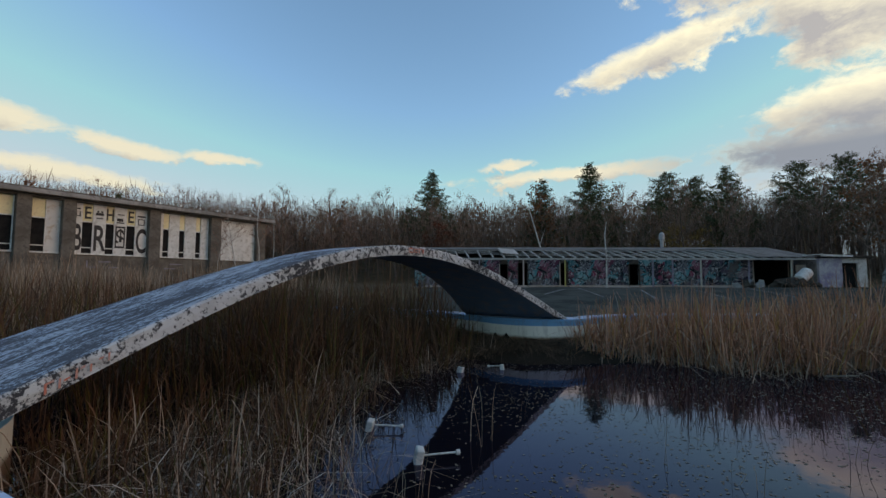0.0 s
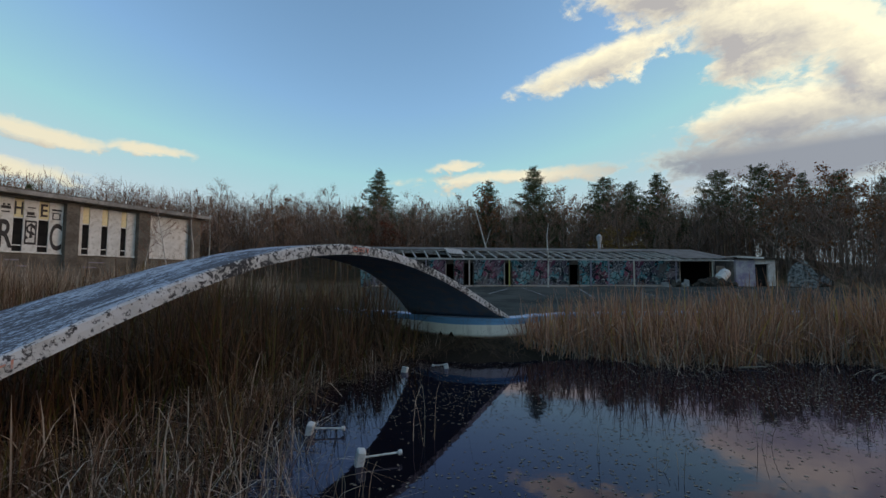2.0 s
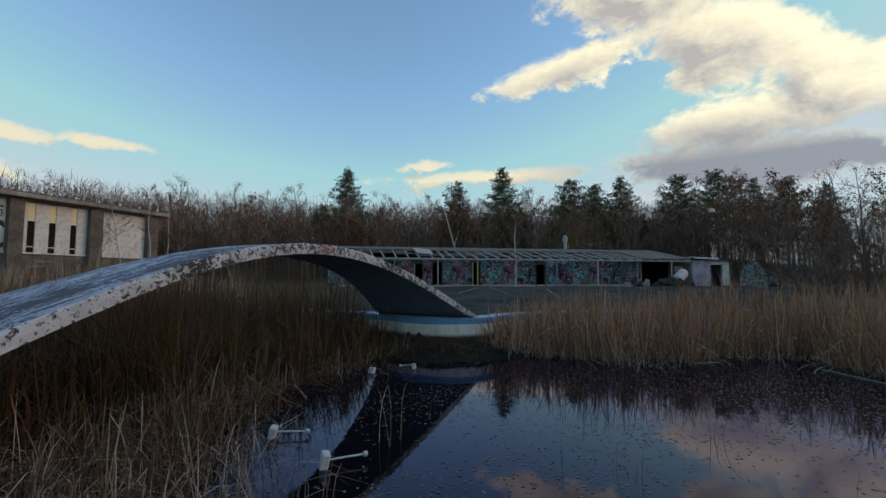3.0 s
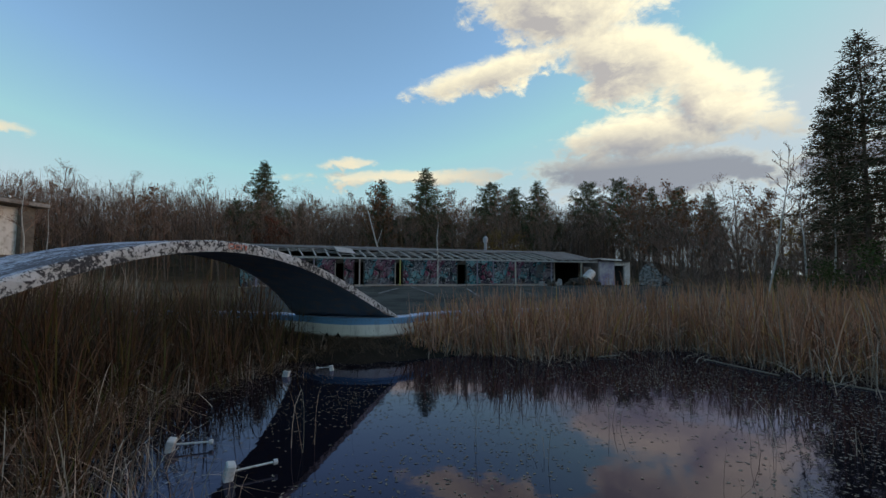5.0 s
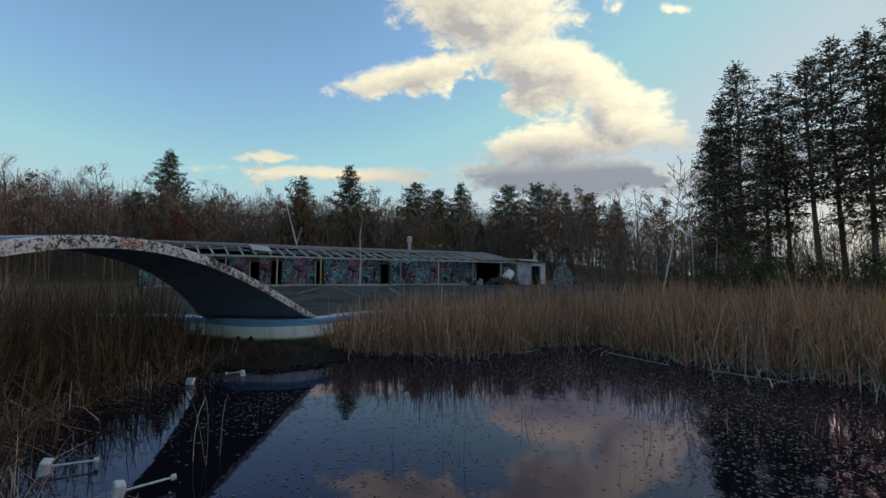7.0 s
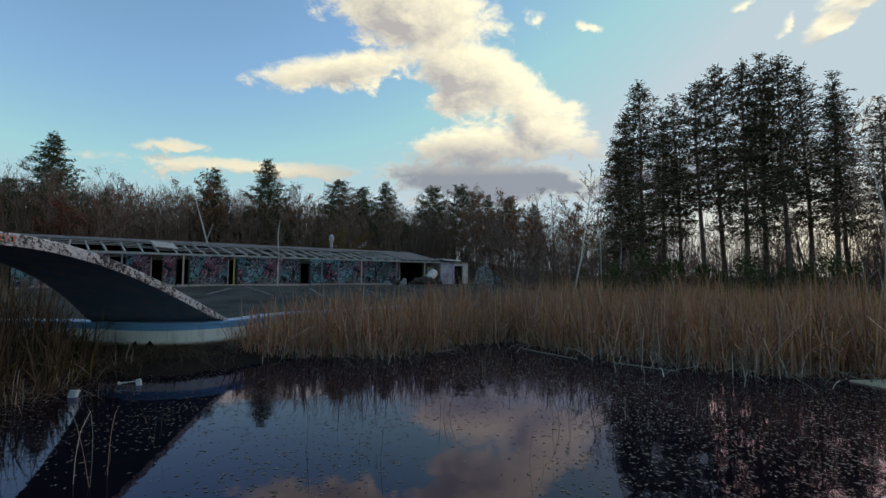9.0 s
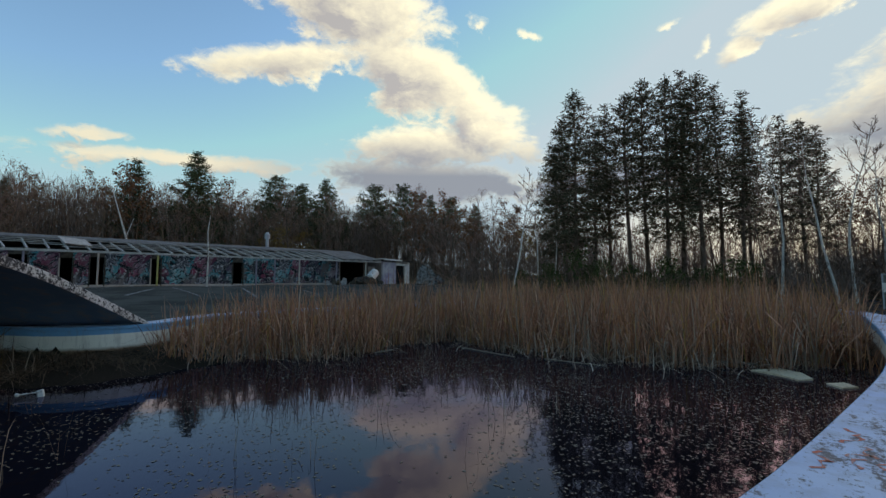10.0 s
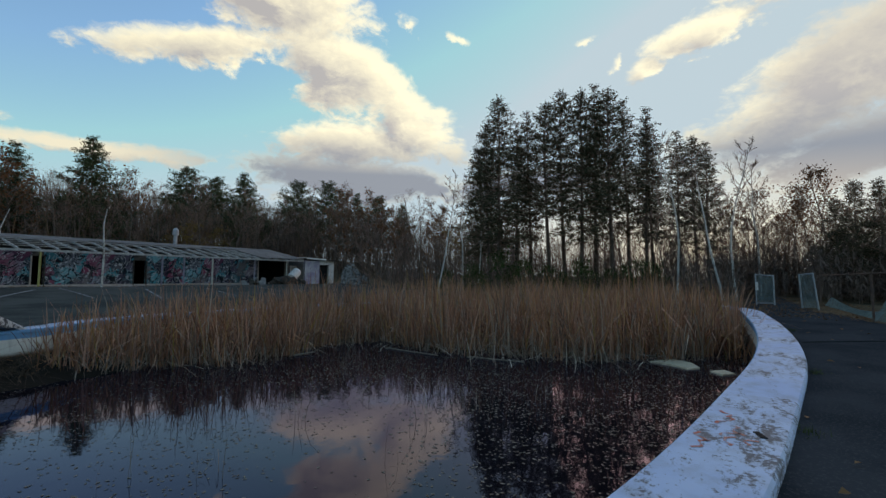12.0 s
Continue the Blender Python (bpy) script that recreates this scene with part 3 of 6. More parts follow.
woods = [bare_tree(20 + i, 11, 0.30, 13, name="bare_tree", label="grey-brown tree almost bare in the autumn woods", leaves="brown_leaf", leaf_count=1100, leaf_size=0.085, twig_r=0.010) for i in range(4)]
woods += [bare_tree(30, 10, 0.32, 12, leaves="rust_leaf", leaf_count=700, name="oak_tree", label="oak holding rust-brown autumn leaves"),
          bare_tree(31, 8, 0.34, 12, leaves="red_leaf", leaf_count=800, name="maple_tree", label="small maple with dull red leaves"),
          bare_tree(32, 7, 0.36, 12, leaves="gold_leaf", leaf_count=700, name="golden_tree", label="low tree with golden brown leaves")]
spots = []
for ring_r, step in ((50, 2.3), (57, 2.1), (66, 1.9), (78, 1.7), (95, 1.6)):
    a = -64 + rng.random() * 3
    while a < 58:
        r = ring_r + rng.uniform(-4, 5)
        k = rng.choice((0, 1, 2, 3, 0, 1, 2, 3, 0, 1, 4 if a < 24 or a > 34 else 1))
        if r > 46 and not (a > 40 and ring_r > 70):
            spots.append((a, r, rng.uniform(0.72, 1.0) * (1.0 if a > -22 else 0.8), k))
        a += step * rng.uniform(0.6, 1.4)
spots += [(0.5, 52, 0.85, 5), (1.6, 55, 0.75, 5), (-1.5, 54, 0.7, 5), (28, 50, 0.8, 6), (30, 51, 0.75, 6), (26, 52, 0.7, 6), (45, 52, 1.0, 4), (44, 53, 0.95, 4), (12, 58, 1.2, 4), (-31, 58, 0.78, 4), (-34.5, 60, 0.8, 4), (-38, 58, 0.78, 4), (-28, 64, 0.82, 4), (-41, 56, 0.76, 4), (-25.5, 62, 0.74, 4), (10, 70, 1.3, 4), (5, 72, 1.3, 4), (23, 60, 1.15, 4), (59, 50, 0.9, 6), (57, 52, 0.9, 4)]
plant(woods, spots, rng, "autumn woods", FAR, 10.5)

# the near stand of hemlocks and birches
hem = [conifer(40, 17.5, 4.0, 0.26, "hemlock", "hemlock_tree", "tall dark hemlock with feathery drooping boughs", whorls=52, per=6, tuft=0.46, droop=-0.12, shape=0.7, gaps=0.48, blades=5, trunk_r=0.012),
       conifer(41, 17.5, 2.7, 0.32, "hemlock", "hemlock_tree", "slim dark hemlock with thin crown", whorls=42, per=5, tuft=0.46, droop=-0.1, shape=0.65, gaps=0.38, blades=5, trunk_r=0.011),
       conifer(42, 17.5, 3.1, 0.42, "hemlock", "hemlock_tree", "dark hemlock with long bare lower trunk", whorls=38, per=6, tuft=0.48, droop=-0.06, shape=0.6, gaps=0.46, blades=5, trunk_r=0.012)]
plant(hem, [(64.8, 38, 0.98, 0), (67.3, 41, 0.90, 1), (69, 42, 0.98, 1), (71.2, 39, 0.95, 2), (73, 41, 1.05, 2), (75, 39, 1.0, 0), (76.8, 42, 1.08, 1), (78.6, 40, 1.0, 2), (80.3, 43, 1.02, 1), (62.6, 43, 0.8, 0), (63.8, 39, 0.86, 2), (88.5, 42, 0.72, 1), (99.2, 41, 0.40, 0), (100.6, 39, 0.44, 0), (102.2, 41, 0.46, 0), (104, 39, 0.42, 0), (106, 42, 0.5, 0), (85.8, 44, 0.82, 1), (87.4, 48, 0.85, 2), (83, 46, 0.9, 1), (82.3, 43, 0.95, 1)], rng, "hemlock stand")
birches = [bare_tree(50 + i, 13, 0.22, 14, bark="birch", name="birch_tree", label="slim leafless birch with white bark", low=0.45, lean=0.05) for i in range(2)]
plant(birches, [(85.3, 36, 0.95, 0), (57, 34, 0.72, 1), (89.8, 34, 0.80, 1), (91, 35, 0.82, 0), (60.3, 42, 0.8, 0), (93, 46, 0.9, 0), (62, 40, 0.7, 1), (-24.5, 33, 0.5, 1), (-22.6, 35, 0.55, 0), (-20.8, 38, 0.5, 1), (-27, 30, 0.36, 0)], rng, "birches")
brush = bare_tree(60, 6, 0.42, 14, name="bare_shrub", label="tangled leafless grey-brown brush", low=0.08, category="shrub")
green = bare_tree(61, 3.0, 0.5, 12, leaves="green_leaf", leaf_count=900, leaf_size=0.14, name="evergreen_shrub", label="low green shrub under the trees", low=0.05, category="shrub")
maple2 = bare_tree(62, 9, 0.36, 13, leaves="rust_leaf", leaf_count=1500, leaf_size=0.14, name="maple_tree", label="dark maple with remnants of brown leaves")
plant([brush, green, maple2], [(a + rng.uniform(-0.8, 0.8), rng.uniform(39, 50), rng.uniform(0.7, 1.15), 0) for a in np.arange(48, 106, 1.5)] + [(a + rng.uniform(-1, 1), rng.uniform(35, 38), rng.uniform(0.6, 1.1), 1) for a in np.arange(59, 84, 1.9)]
      + [(a, rng.uniform(46, 58), rng.uniform(0.8, 1.2), 2) for a in np.arange(91, 108, 1.6)], rng, "undergrowth")


# ---- reeds ----
def blades(name, px, py, base, height, lean, curl, width, mat, seed, az=None, seg=4):
    """Many reed blades in one mesh: each a tapering strip."""
    g = np.random.default_rng(seed)
    n = len(px)
    a = g.uniform(0, 2 * np.pi, n) if az is None else az
    dirx, diry = np.cos(a), np.sin(a)
    face = a + np.pi / 2 + g.normal(0, 0.7, n)
    sx, sy = np.cos(face), np.sin(face)
    v = np.zeros((n, seg + 1, 2, 3))
    for k in range(seg + 1):
        u = k / seg
        out = height * (lean * u + curl * u ** 3)
        up = height * (u - 0.5 * np.abs(lean) * u * u - 0.75 * np.minimum(curl, 1.1) ** 1.3 * u ** 4)
        w = width * (1 - 0.25 * u) * (1.0 if k < seg else 0.15) * 0.5
        cx, cy = px + dirx * out, py + diry * out
        for j, sg in ((0, -1), (1, 1)):
            v[:, k, j] = np.stack([cx + sg * w * sx, cy + sg * w * sy, base + up], -1)
    b = (np.arange(n) * (seg + 1) * 2)[:, None]
    q = np.array([[2 * k, 2 * k + 1, 2 * k + 3, 2 * k + 2] for k in range(seg)])
    faces = (b[:, :, None] + q[None]).reshape(-1, 4)
    me = bpy.data.meshes.new(name)
    nv, nf = n * (seg + 1) * 2, len(faces)
    me.vertices.add(nv)
    me.vertices.foreach_set("co", v.reshape(-1).astype(np.float32))
    me.loops.add(nf * 4)
    me.loops.foreach_set("vertex_index", faces.reshape(-1).astype(np.int32))
    me.polygons.add(nf)
    me.polygons.foreach_set("loop_start", np.arange(0, nf * 4, 4, dtype=np.int32))
    me.polygons.foreach_set("use_smooth", np.ones(nf, bool))
    me.materials.append(mat)
    me.update(calc_edges=True)
    me.validate()
    return new(name, me)


def reed_bed(name, poly, density, seed, hmin, hmax, mat, label, clump=8, spread=0.10, keep=None, lean_sd=0.17, bent=0.46, width=(0.014, 0.032), base=None, rise=None):
    g = np.random.default_rng(seed)
    wet = base is None
    poly = np.array(poly, float) * (WIDE if wet else 1.0)
    lo, hi = poly.min(0), poly.max(0)
    n = int(density * np.prod(hi - lo) / clump / (WIDE if wet else 1.0))
    c = lo + g.random((n, 2)) * (hi - lo)
    c = c[inside(c[:, 0], c[:, 1], poly)]
    if wet:
        c = c[inside(c[:, 0], c[:, 1], POOL_IN)]
    # thin patches and thick ones
    f = np.sin(c[:, 0] * 1.9 + 2 * np.sin(c[:, 1] * 0.8)) + np.sin(c[:, 1] * 2.3 + 1.7 * np.sin(c[:, 0] * 1.1))
    c = c[g.random(len(c)) < 0.72 + 0.16 * f]
    if keep is not None:
        c = c[keep(c, g)]
    tall = hmin + (hmax - hmin) * np.clip(0.5 + 0.17 * (np.sin(c[:, 0] * 0.9 + c[:, 1] * 0.5) + np.sin(c[:, 1] * 1.3 - c[:, 0] * 0.4)) + g.normal(0, 0.16, len(c)), 0, 1.15)
    if wet:
        tall = tall * WIDE
    if rise is not None:
        tall = tall * rise(c[:, 0], c[:, 1])
    off = g.normal(0, spread, (len(c) * clump, 2))
    p = np.repeat(c, clump, 0) + off
    out = np.arctan2(off[:, 1], off[:, 0]) + g.normal(0, 0.7, len(p))  # the blades of a clump fan out
    h = np.repeat(tall, clump) * g.uniform(0.58, 1.05, len(p))
    lean = np.abs(g.normal(0.04, lean_sd * 1.15, len(p)))
    curl = np.where(g.random(len(p)) < bent, g.uniform(0.35, 0.95, len(p)), np.abs(g.normal(0, 0.10, len(p))))
    h = np.where(curl > 0.3, h * g.uniform(0.6, 1.0, len(p)), h)
    zb = np.full(len(p), WATER_Z - 0.03) if base is None else base(p[:, 0], p[:, 1])
    ob = blades(name, p[:, 0], p[:, 1], zb, h, lean, curl, g.uniform(*width, len(p)), mat, seed + 1, az=out)
    return tagged(ob, label, "reeds", kind="stuff")


def by_bridge(part):
    """Keeps reeds from growing up through the bridge: outside it, under its middle, or under its low ends."""
    def keep(c, g):
        rel = c - BR_N
        u, s = rel @ BR_D / np.linalg.norm(BR_T - BR_N), np.abs(rel @ BR_S)
        w = 0.772 + 1.28 * (2 * u - 1) ** 2
        under = (u > -0.1) & (u < 1.1) & (s < w + 0.3)
        middle = (u > 0.34) & (u < 0.80)
        return {"out": ~under, "middle": under & middle, "far_end": under & (u >= 0.80) & (u < 0.92), "ends": under & ~middle & (u > 0.05) & (u < 0.97)}[part]
    return keep


def by_side(x, y):
    """Tall behind the bridge, lower on the side of the camera."""
    return np.where((x - BR_N[0]) * BR_S[0] + (y - BR_N[1]) * BR_S[1] > 0, 1.27, 0.85)


def low_west(x, y):
    """The bed is lower where it faces the car park."""
    return np.interp(x / WIDE, [3.0, 7.5, 9.5, 12.0, 20.0, 26.0], [0.88, 0.90, 0.96, 1.05, 1.03, 0.88])


RIGHT_BED = [(3.2, 11.6), (5.4, 10.5), (6.3, 9.5), (8.0, 9.4), (9.3, 10.0), (11.3, 9.2), (10.5, 7.0), (10.4, 5.6), (11.2, 3.0), (12.6, 0.9), (13.1, -0.45), (18, -0.5), (23, -0.1), (26.2, 1.9), (27.8, 5), (26.8, 9.3), (23.2, 13.2),
             (17.8, 15.9), (12, 16.7), (8, 16.6), (6.2, 16.0), (5.0, 15.0), (4.2, 13.4)]
LEFT_BED = [(0.9, 12.2), (0.0, 10.2), (-0.9, 8.8), (-1.8, 7.9), (-2.5, 6.5), (-2.8, 5.5), (-3.1, 4.7), (-3.4, 3.9), (-4.2, 4.6), (-5, 5.6), (-6.4, 6.3), (-7.7, 6.5), (-9.5, 7.5), (-12.6, 10), (-14.2, 15), (-12.3, 20.2), (-7.5, 22.2), (-2.1, 19.7), (0.6, 17.2), (1.4, 15.8), (1.2, 13.8)]
right_reeds = reed_bed("reed_bed", RIGHT_BED, 120, 100, 1.5, 2.5, M["reed"], "dense bed of dry brown cattail reeds", rise=low_west)
pale_reeds = reed_bed("reed_bed", RIGHT_BED, 22, 150, 1.3, 2.4, M["reed_grey"], "pale bleached blades among the brown reeds", clump=3, lean_sd=0.2, bent=0.4, rise=low_west)
reed_bed("reed_bed", [(4.3, 12.7), (5.2, 13.35), (6.6, 13.9), (10.5, 14.0), (12, 13.6), (12, 12.4), (6.6, 12.2), (5, 11.6)], 130, 155, 1.45, 1.85, M["reed"], "dense brown reeds along the far rim")
# low dark stems added to darken the beds' feet, where reeds block the light
reed_bed("reed_litter", RIGHT_BED, 42, 160, 0.3, 0.75, M["reed_shaded"], "dark stems added to stand for shade at the reeds' feet", lean_sd=0.5, bent=0.6)
reed_bed("reed_litter", LEFT_BED, 42, 165, 0.3, 0.75, M["reed_shaded"], "dark stems added to stand for shade at the reeds' feet", lean_sd=0.5, bent=0.6)
left_reeds = reed_bed("reed_bed", LEFT_BED, 130, 200, 1.4, 2.35, M["reed_shaded"], "dense bed of dry brown reeds beside the bridge", width=(0.011, 0.026), keep=by_bridge("out"), rise=by_side)
reed_bed("reed_bed", LEFT_BED, 95, 300, 1.3, 2.05, M["reed_shaded"], "dry brown reeds growing under the arch", keep=by_bridge("middle"))
reed_bed("reed_bed", LEFT_BED, 80, 310, 0.5, 0.85, M["reed_shaded"], "short reeds under the bridge's low ends", keep=by_bridge("ends"))
reed_bed("reed_bed", LEFT_BED, 120, 320, 0.9, 1.35, M["reed_shaded"], "brown reeds crowding the bridge's far foot", keep=by_bridge("far_end"))
reed_bed("reed_bed", [(0.95, 12.6), (0.1, 12.6), (-0.6, 15.0), (0.5, 16.9), (1.25, 15.9), (1.1, 14.2)], 150, 330, 1.0, 1.7, M["reed_shaded"], "brown reeds beside the blue pool wall", keep=by_bridge("out"))


# ---- far woods: countless stems and twigs on the hillside ----
def thicket(name, spots, height, mat, seed, twigs, label, twig_w=0.035):
    """Stems with a brush of rising twigs, too many to count, in one mesh."""
    g = np.random.default_rng(seed)
    n = len(spots)
    x, y = spots[:, 0], spots[:, 1]
    z = ground_z(x, y) - 0.1
    px, py, zb, h, lean, w = [x], [y], [z], [height * 0.72], [g.normal(0, 0.05, n)], [height * 0.011]
    for k in range(twigs):
        u = g.uniform(0.12, 0.98, n)
        round_ = height * 0.13 * np.sqrt(np.clip(u * (1.12 - u), 0, 1)) * 1.6
        px.append(x + g.normal(0, 0.6, n) * round_)
        py.append(y + g.normal(0, 0.6, n) * round_)
        zb.append(z + height * u * 0.82)
        h.append(height * g.uniform(0.08, 0.2, n))
        lean.append(g.normal(0, 1.05, n))
        w.append(np.full(n, twig_w) * g.uniform(0.5, 1.2, n))
    cat = np.concatenate
    m = n * (twigs + 1)
    ob = blades(name, cat(px), cat(py), cat(zb), cat(h), cat(lean), np.abs(g.normal(0, 0.05, m)), cat(w), mat, seed + 1, seg=2)
    return tagged(ob, label, "woods", kind="stuff")


def sector(n, a0, a1, r0, r1, seed):
    g = np.random.default_rng(seed)
    a, r = np.radians(g.uniform(a0, a1, n)), np.sqrt(g.uniform(r0 * r0, r1 * r1, n))
    return np.c_[r * np.sin(a), r * np.cos(a)], g


M["wood_brown"] = material("brown_woodland_twigs", reed_colour([(0.0, (0.15, 0.095, 0.075)), (0.4, (0.24, 0.15, 0.115)), (0.75, (0.13, 0.088, 0.075)), (1.0, (0.28, 0.155, 0.08))]), rough=0.95)
M["wood_rust"] = material("rusty_woodland_foliage", reed_colour([(0.0, (0.20, 0.08, 0.04)), (0.5, (0.28, 0.12, 0.05)), (1.0, (0.17, 0.10, 0.05))]), rough=0.95)
M["brush_grey"] = material("grey_brush_twigs", reed_colour([(0.0, (0.15, 0.105, 0.085)), (0.5, (0.24, 0.17, 0.14)), (1.0, (0.13, 0.085, 0.07))]), rough=0.95)
p, g = sector(4600, -62, 42, 87, 196, 700)
thicket("hillside_woods", p, g.uniform(12, 19, len(p)), M["wood_brown"], 701, 28, "dense leafless brown woods on the hillside", 0.09)
p, g = sector(260, -60, 30, 91, 175, 710)
thicket("hillside_woods", p, g.uniform(8, 14, len(p)), M["wood_rust"], 711, 40, "rust-coloured trees scattered through the woods", 0.2)
p, g = sector(1000, 34, 67, 94, 140, 720)
thicket("woods_edge", p, g.uniform(9, 18, len(p)), M["brush_grey"], 721, 30, "leafless grey saplings at the edge of the woods", 0.05)
p, g = sector(900, 49, 112, 39, 60, 730)
thicket("undergrowth", p, g.uniform(1.8, 4.2, len(p)), M["brush_grey"], 731, 26, "tangled bare undergrowth below the trees", 0.05)
p, g = sector(330, 60, 86, 48, 80, 750)
thicket("woods_edge", p, g.uniform(6, 11, len(p)), M["brush_grey"], 751, 30, "bare trees thin against the evening glow", 0.05)
p, g = sector(430, 84, 116, 46, 75, 740)
thicket("woods_edge", p, g.uniform(6, 10, len(p)), M["wood_brown"], 741, 36, "leafless brown trees behind the fence")
p, g = sector(420, 86, 114, 32, 44, 760)
q, gq = sector(620, 97, 116, 35, 54, 770)
thicket("undergrowth", q, gq.uniform(2.0, 5.0, len(q)), M["brush_grey"], 771, 30, "dark tangled brush beyond the fence", 0.06)
q, gq = sector(260, 89, 99, 47, 60, 780)
thicket("undergrowth", q, gq.uniform(2.5, 5.5, len(q)), M["brush_grey"], 781, 30, "dark brush at the end of the path", 0.06)
thicket("undergrowth", p[p[:, 1] > p[:, 0] * -0.02], g.uniform(1.6, 4.0, len(p))[p[:, 1] > p[:, 0] * -0.02], M["brush_grey"], 761, 30, "dark tangled brush behind the gate", 0.045)


# ---- boxes and boards ----
def box_data(name, size, mat, bevel=0.0, jitter=0.0, rng=None):
    bm = bmesh.new()
    bmesh.ops.create_cube(bm, size=1.0)
    bmesh.ops.scale(bm, vec=size, verts=bm.verts)
    if bevel:
        bmesh.ops.bevel(bm, geom=bm.edges[:], offset=bevel, segments=1, affect="EDGES")
    if jitter:
        for v in bm.verts:
            v.co += Vector([rng.uniform(-jitter, jitter) for _ in range(3)])
    me = bpy.data.meshes.new(name)
    bm.to_mesh(me)
    bm.free()
    me.materials.append(mat)
    return me


def box(name, centre, size, mat, parent=None, label="", rot=(0, 0, 0), bevel=0.01, jitter=0.0, seed=0):
    ob = new(name, box_data(name, size, mat, bevel, jitter, random.Random(seed)))
    ob.matrix_basis = pose(*centre, *rot)
    if parent:
        ob.parent = parent
    if label:
        ob["label"] = label
    return ob


def beam(name, a, b, w, h, mat, parent=None, label=""):
    """A board from a to b."""
    a, b = Vector(a), Vector(b)
    ob = new(name, box_data(name, ((b - a).length, w, h), mat, min(w, h) * 0.12))
    q = (b - a).to_track_quat("X", "Z")
    ob.matrix_basis = Matrix.LocRotScale((a + b) / 2, q, None)
    if parent:
        ob.parent = parent
    if label:
        ob["label"] = label
    return ob


# ---- the ruined motel wing ----
def graffiti(w):
    """Big outlined letters in teal, white, pink and black over plaster, all darkened to paint in the porch's shade."""
    co = w.coords()
    v = w.add("ShaderNodeTexVoronoi")
    v.feature = "F1"
    warp = w.noise(co, 1.1, 2.0, 0.5, 1.2)
    mv = w.add("ShaderNodeVectorMath")
    mv.operation = "ADD"
    w.put(mv.inputs[0], co)
    w.put(mv.inputs[1], w.m("MULTIPLY", warp, 1.3))
    w.put(v.inputs["Vector"], mv.outputs[0])
    v.inputs["Scale"].default_value = 1.15
    sepc = w.add("ShaderNodeSeparateColor")
    w.put(sepc.inputs[0], v.outputs["Color"])
    zone = w.noise(w.coords(scale=(1, 1, 0.3)), 0.22, 2.0, 0.4)
    hue = w.m("ADD", w.m("MULTIPLY", sepc.outputs[0], 0.45), w.m("MULTIPLY", zone, 0.55))
    # spray colours lowered to carry the shade below the porch roof
    col = w.ramp(hue, [(0.22, (0.03, 0.025, 0.04)), (0.32, (0.03, 0.22, 0.25)), (0.40, (0.13, 0.32, 0.34)), (0.45, (0.02, 0.02, 0.03)), (0.50, (0.22, 0.24, 0.27)), (0.56, (0.26, 0.05, 0.09)), (0.62, (0.03, 0.03, 0.05)), (0.72, (0.15, 0.11, 0.14)), (0.82, (0.07, 0.10, 0.18))])
    ln = w.noise(mv.outputs[0], 0.9, 1.0, 0.4, 1.8)
    edge = w.ramp(w.m("ABSOLUTE", w.m("SUBTRACT", ln, 0.5)), [(0.0, 1.0), (0.03, 1.0), (0.045, 0.0)])
    col = w.mix(edge, col, (0.012, 0.012, 0.016))
    ln2 = w.noise(mv.outputs[0], 1.2, 1.0, 0.4, 2.2)
    edge2 = w.ramp(w.m("ABSOLUTE", w.m("SUBTRACT", ln2, 0.47)), [(0.0, 0.9), (0.012, 0.9), (0.022, 0.0)])
    col = w.mix(edge2, col, (0.45, 0.45, 0.44))
    bare = w.noise(co, 0.5, 4.0, 0.6)
    col = w.mix(w.ramp(bare, [(0.56, 0.0), (0.66, 0.9)]), col, (0.15, 0.12, 0.115))
    # grime streaks, which also darken the wall in place of shade under the eave
    grime_shade = w.noise(w.coords(scale=(3, 3, 0.6)), 1.5, 5.0, 0.7)
    col = w.mix(w.ramp(grime_shade, [(0.5, 0.0), (0.8, 0.6)]), col, (0.05, 0.045, 0.04))
    return col, warp


M["graffiti"] = material("spray_painted_wall", graffiti, rough=0.75)
M["door_yellow"] = material("yellow_green_post_paint", mottled((0.33, 0.31, 0.10), (0.42, 0.38, 0.16), 3.0), rough=0.7)
M["post_grey"] = material("grey_violet_post_paint", mottled((0.20, 0.18, 0.24), (0.28, 0.26, 0.30), 3.0), rough=0.7)
M["post_pale"] = material("pale_post_paint", mottled((0.42, 0.40, 0.33), (0.5, 0.48, 0.42), 3.0), rough=0.7)
M["pink"] = material("faded_pink_plaster", mottled((0.42, 0.33, 0.28), (0.50, 0.42, 0.36), 2.0, (0.3, 0.22, 0.18), 8.0), rough=0.85)
M["mauve"] = material("whitewash_with_mauve_paint", mottled((0.50, 0.50, 0.52), (0.30, 0.26, 0.38), 0.9, (0.6, 0.6, 0.6), 5.0), rough=0.85)
M["rubble"] = material("broken_rubble", mottled((0.06, 0.055, 0.05), (0.32, 0.31, 0.29), 4.0, (0.04, 0.035, 0.03), 11.0), rough=0.95, bump=0.5, bump_dist=0.03)
G0 = 0.98  # the motel's floor


def wall_piece(parent, x0, x1, z0, z1, y, mat, label=""):
    return box("wall", ((x0 + x1) / 2, y + 0.1, (z0 + z1) / 2), (x1 - x0, 0.2, z1 - z0), mat, parent, label, bevel=0.0)


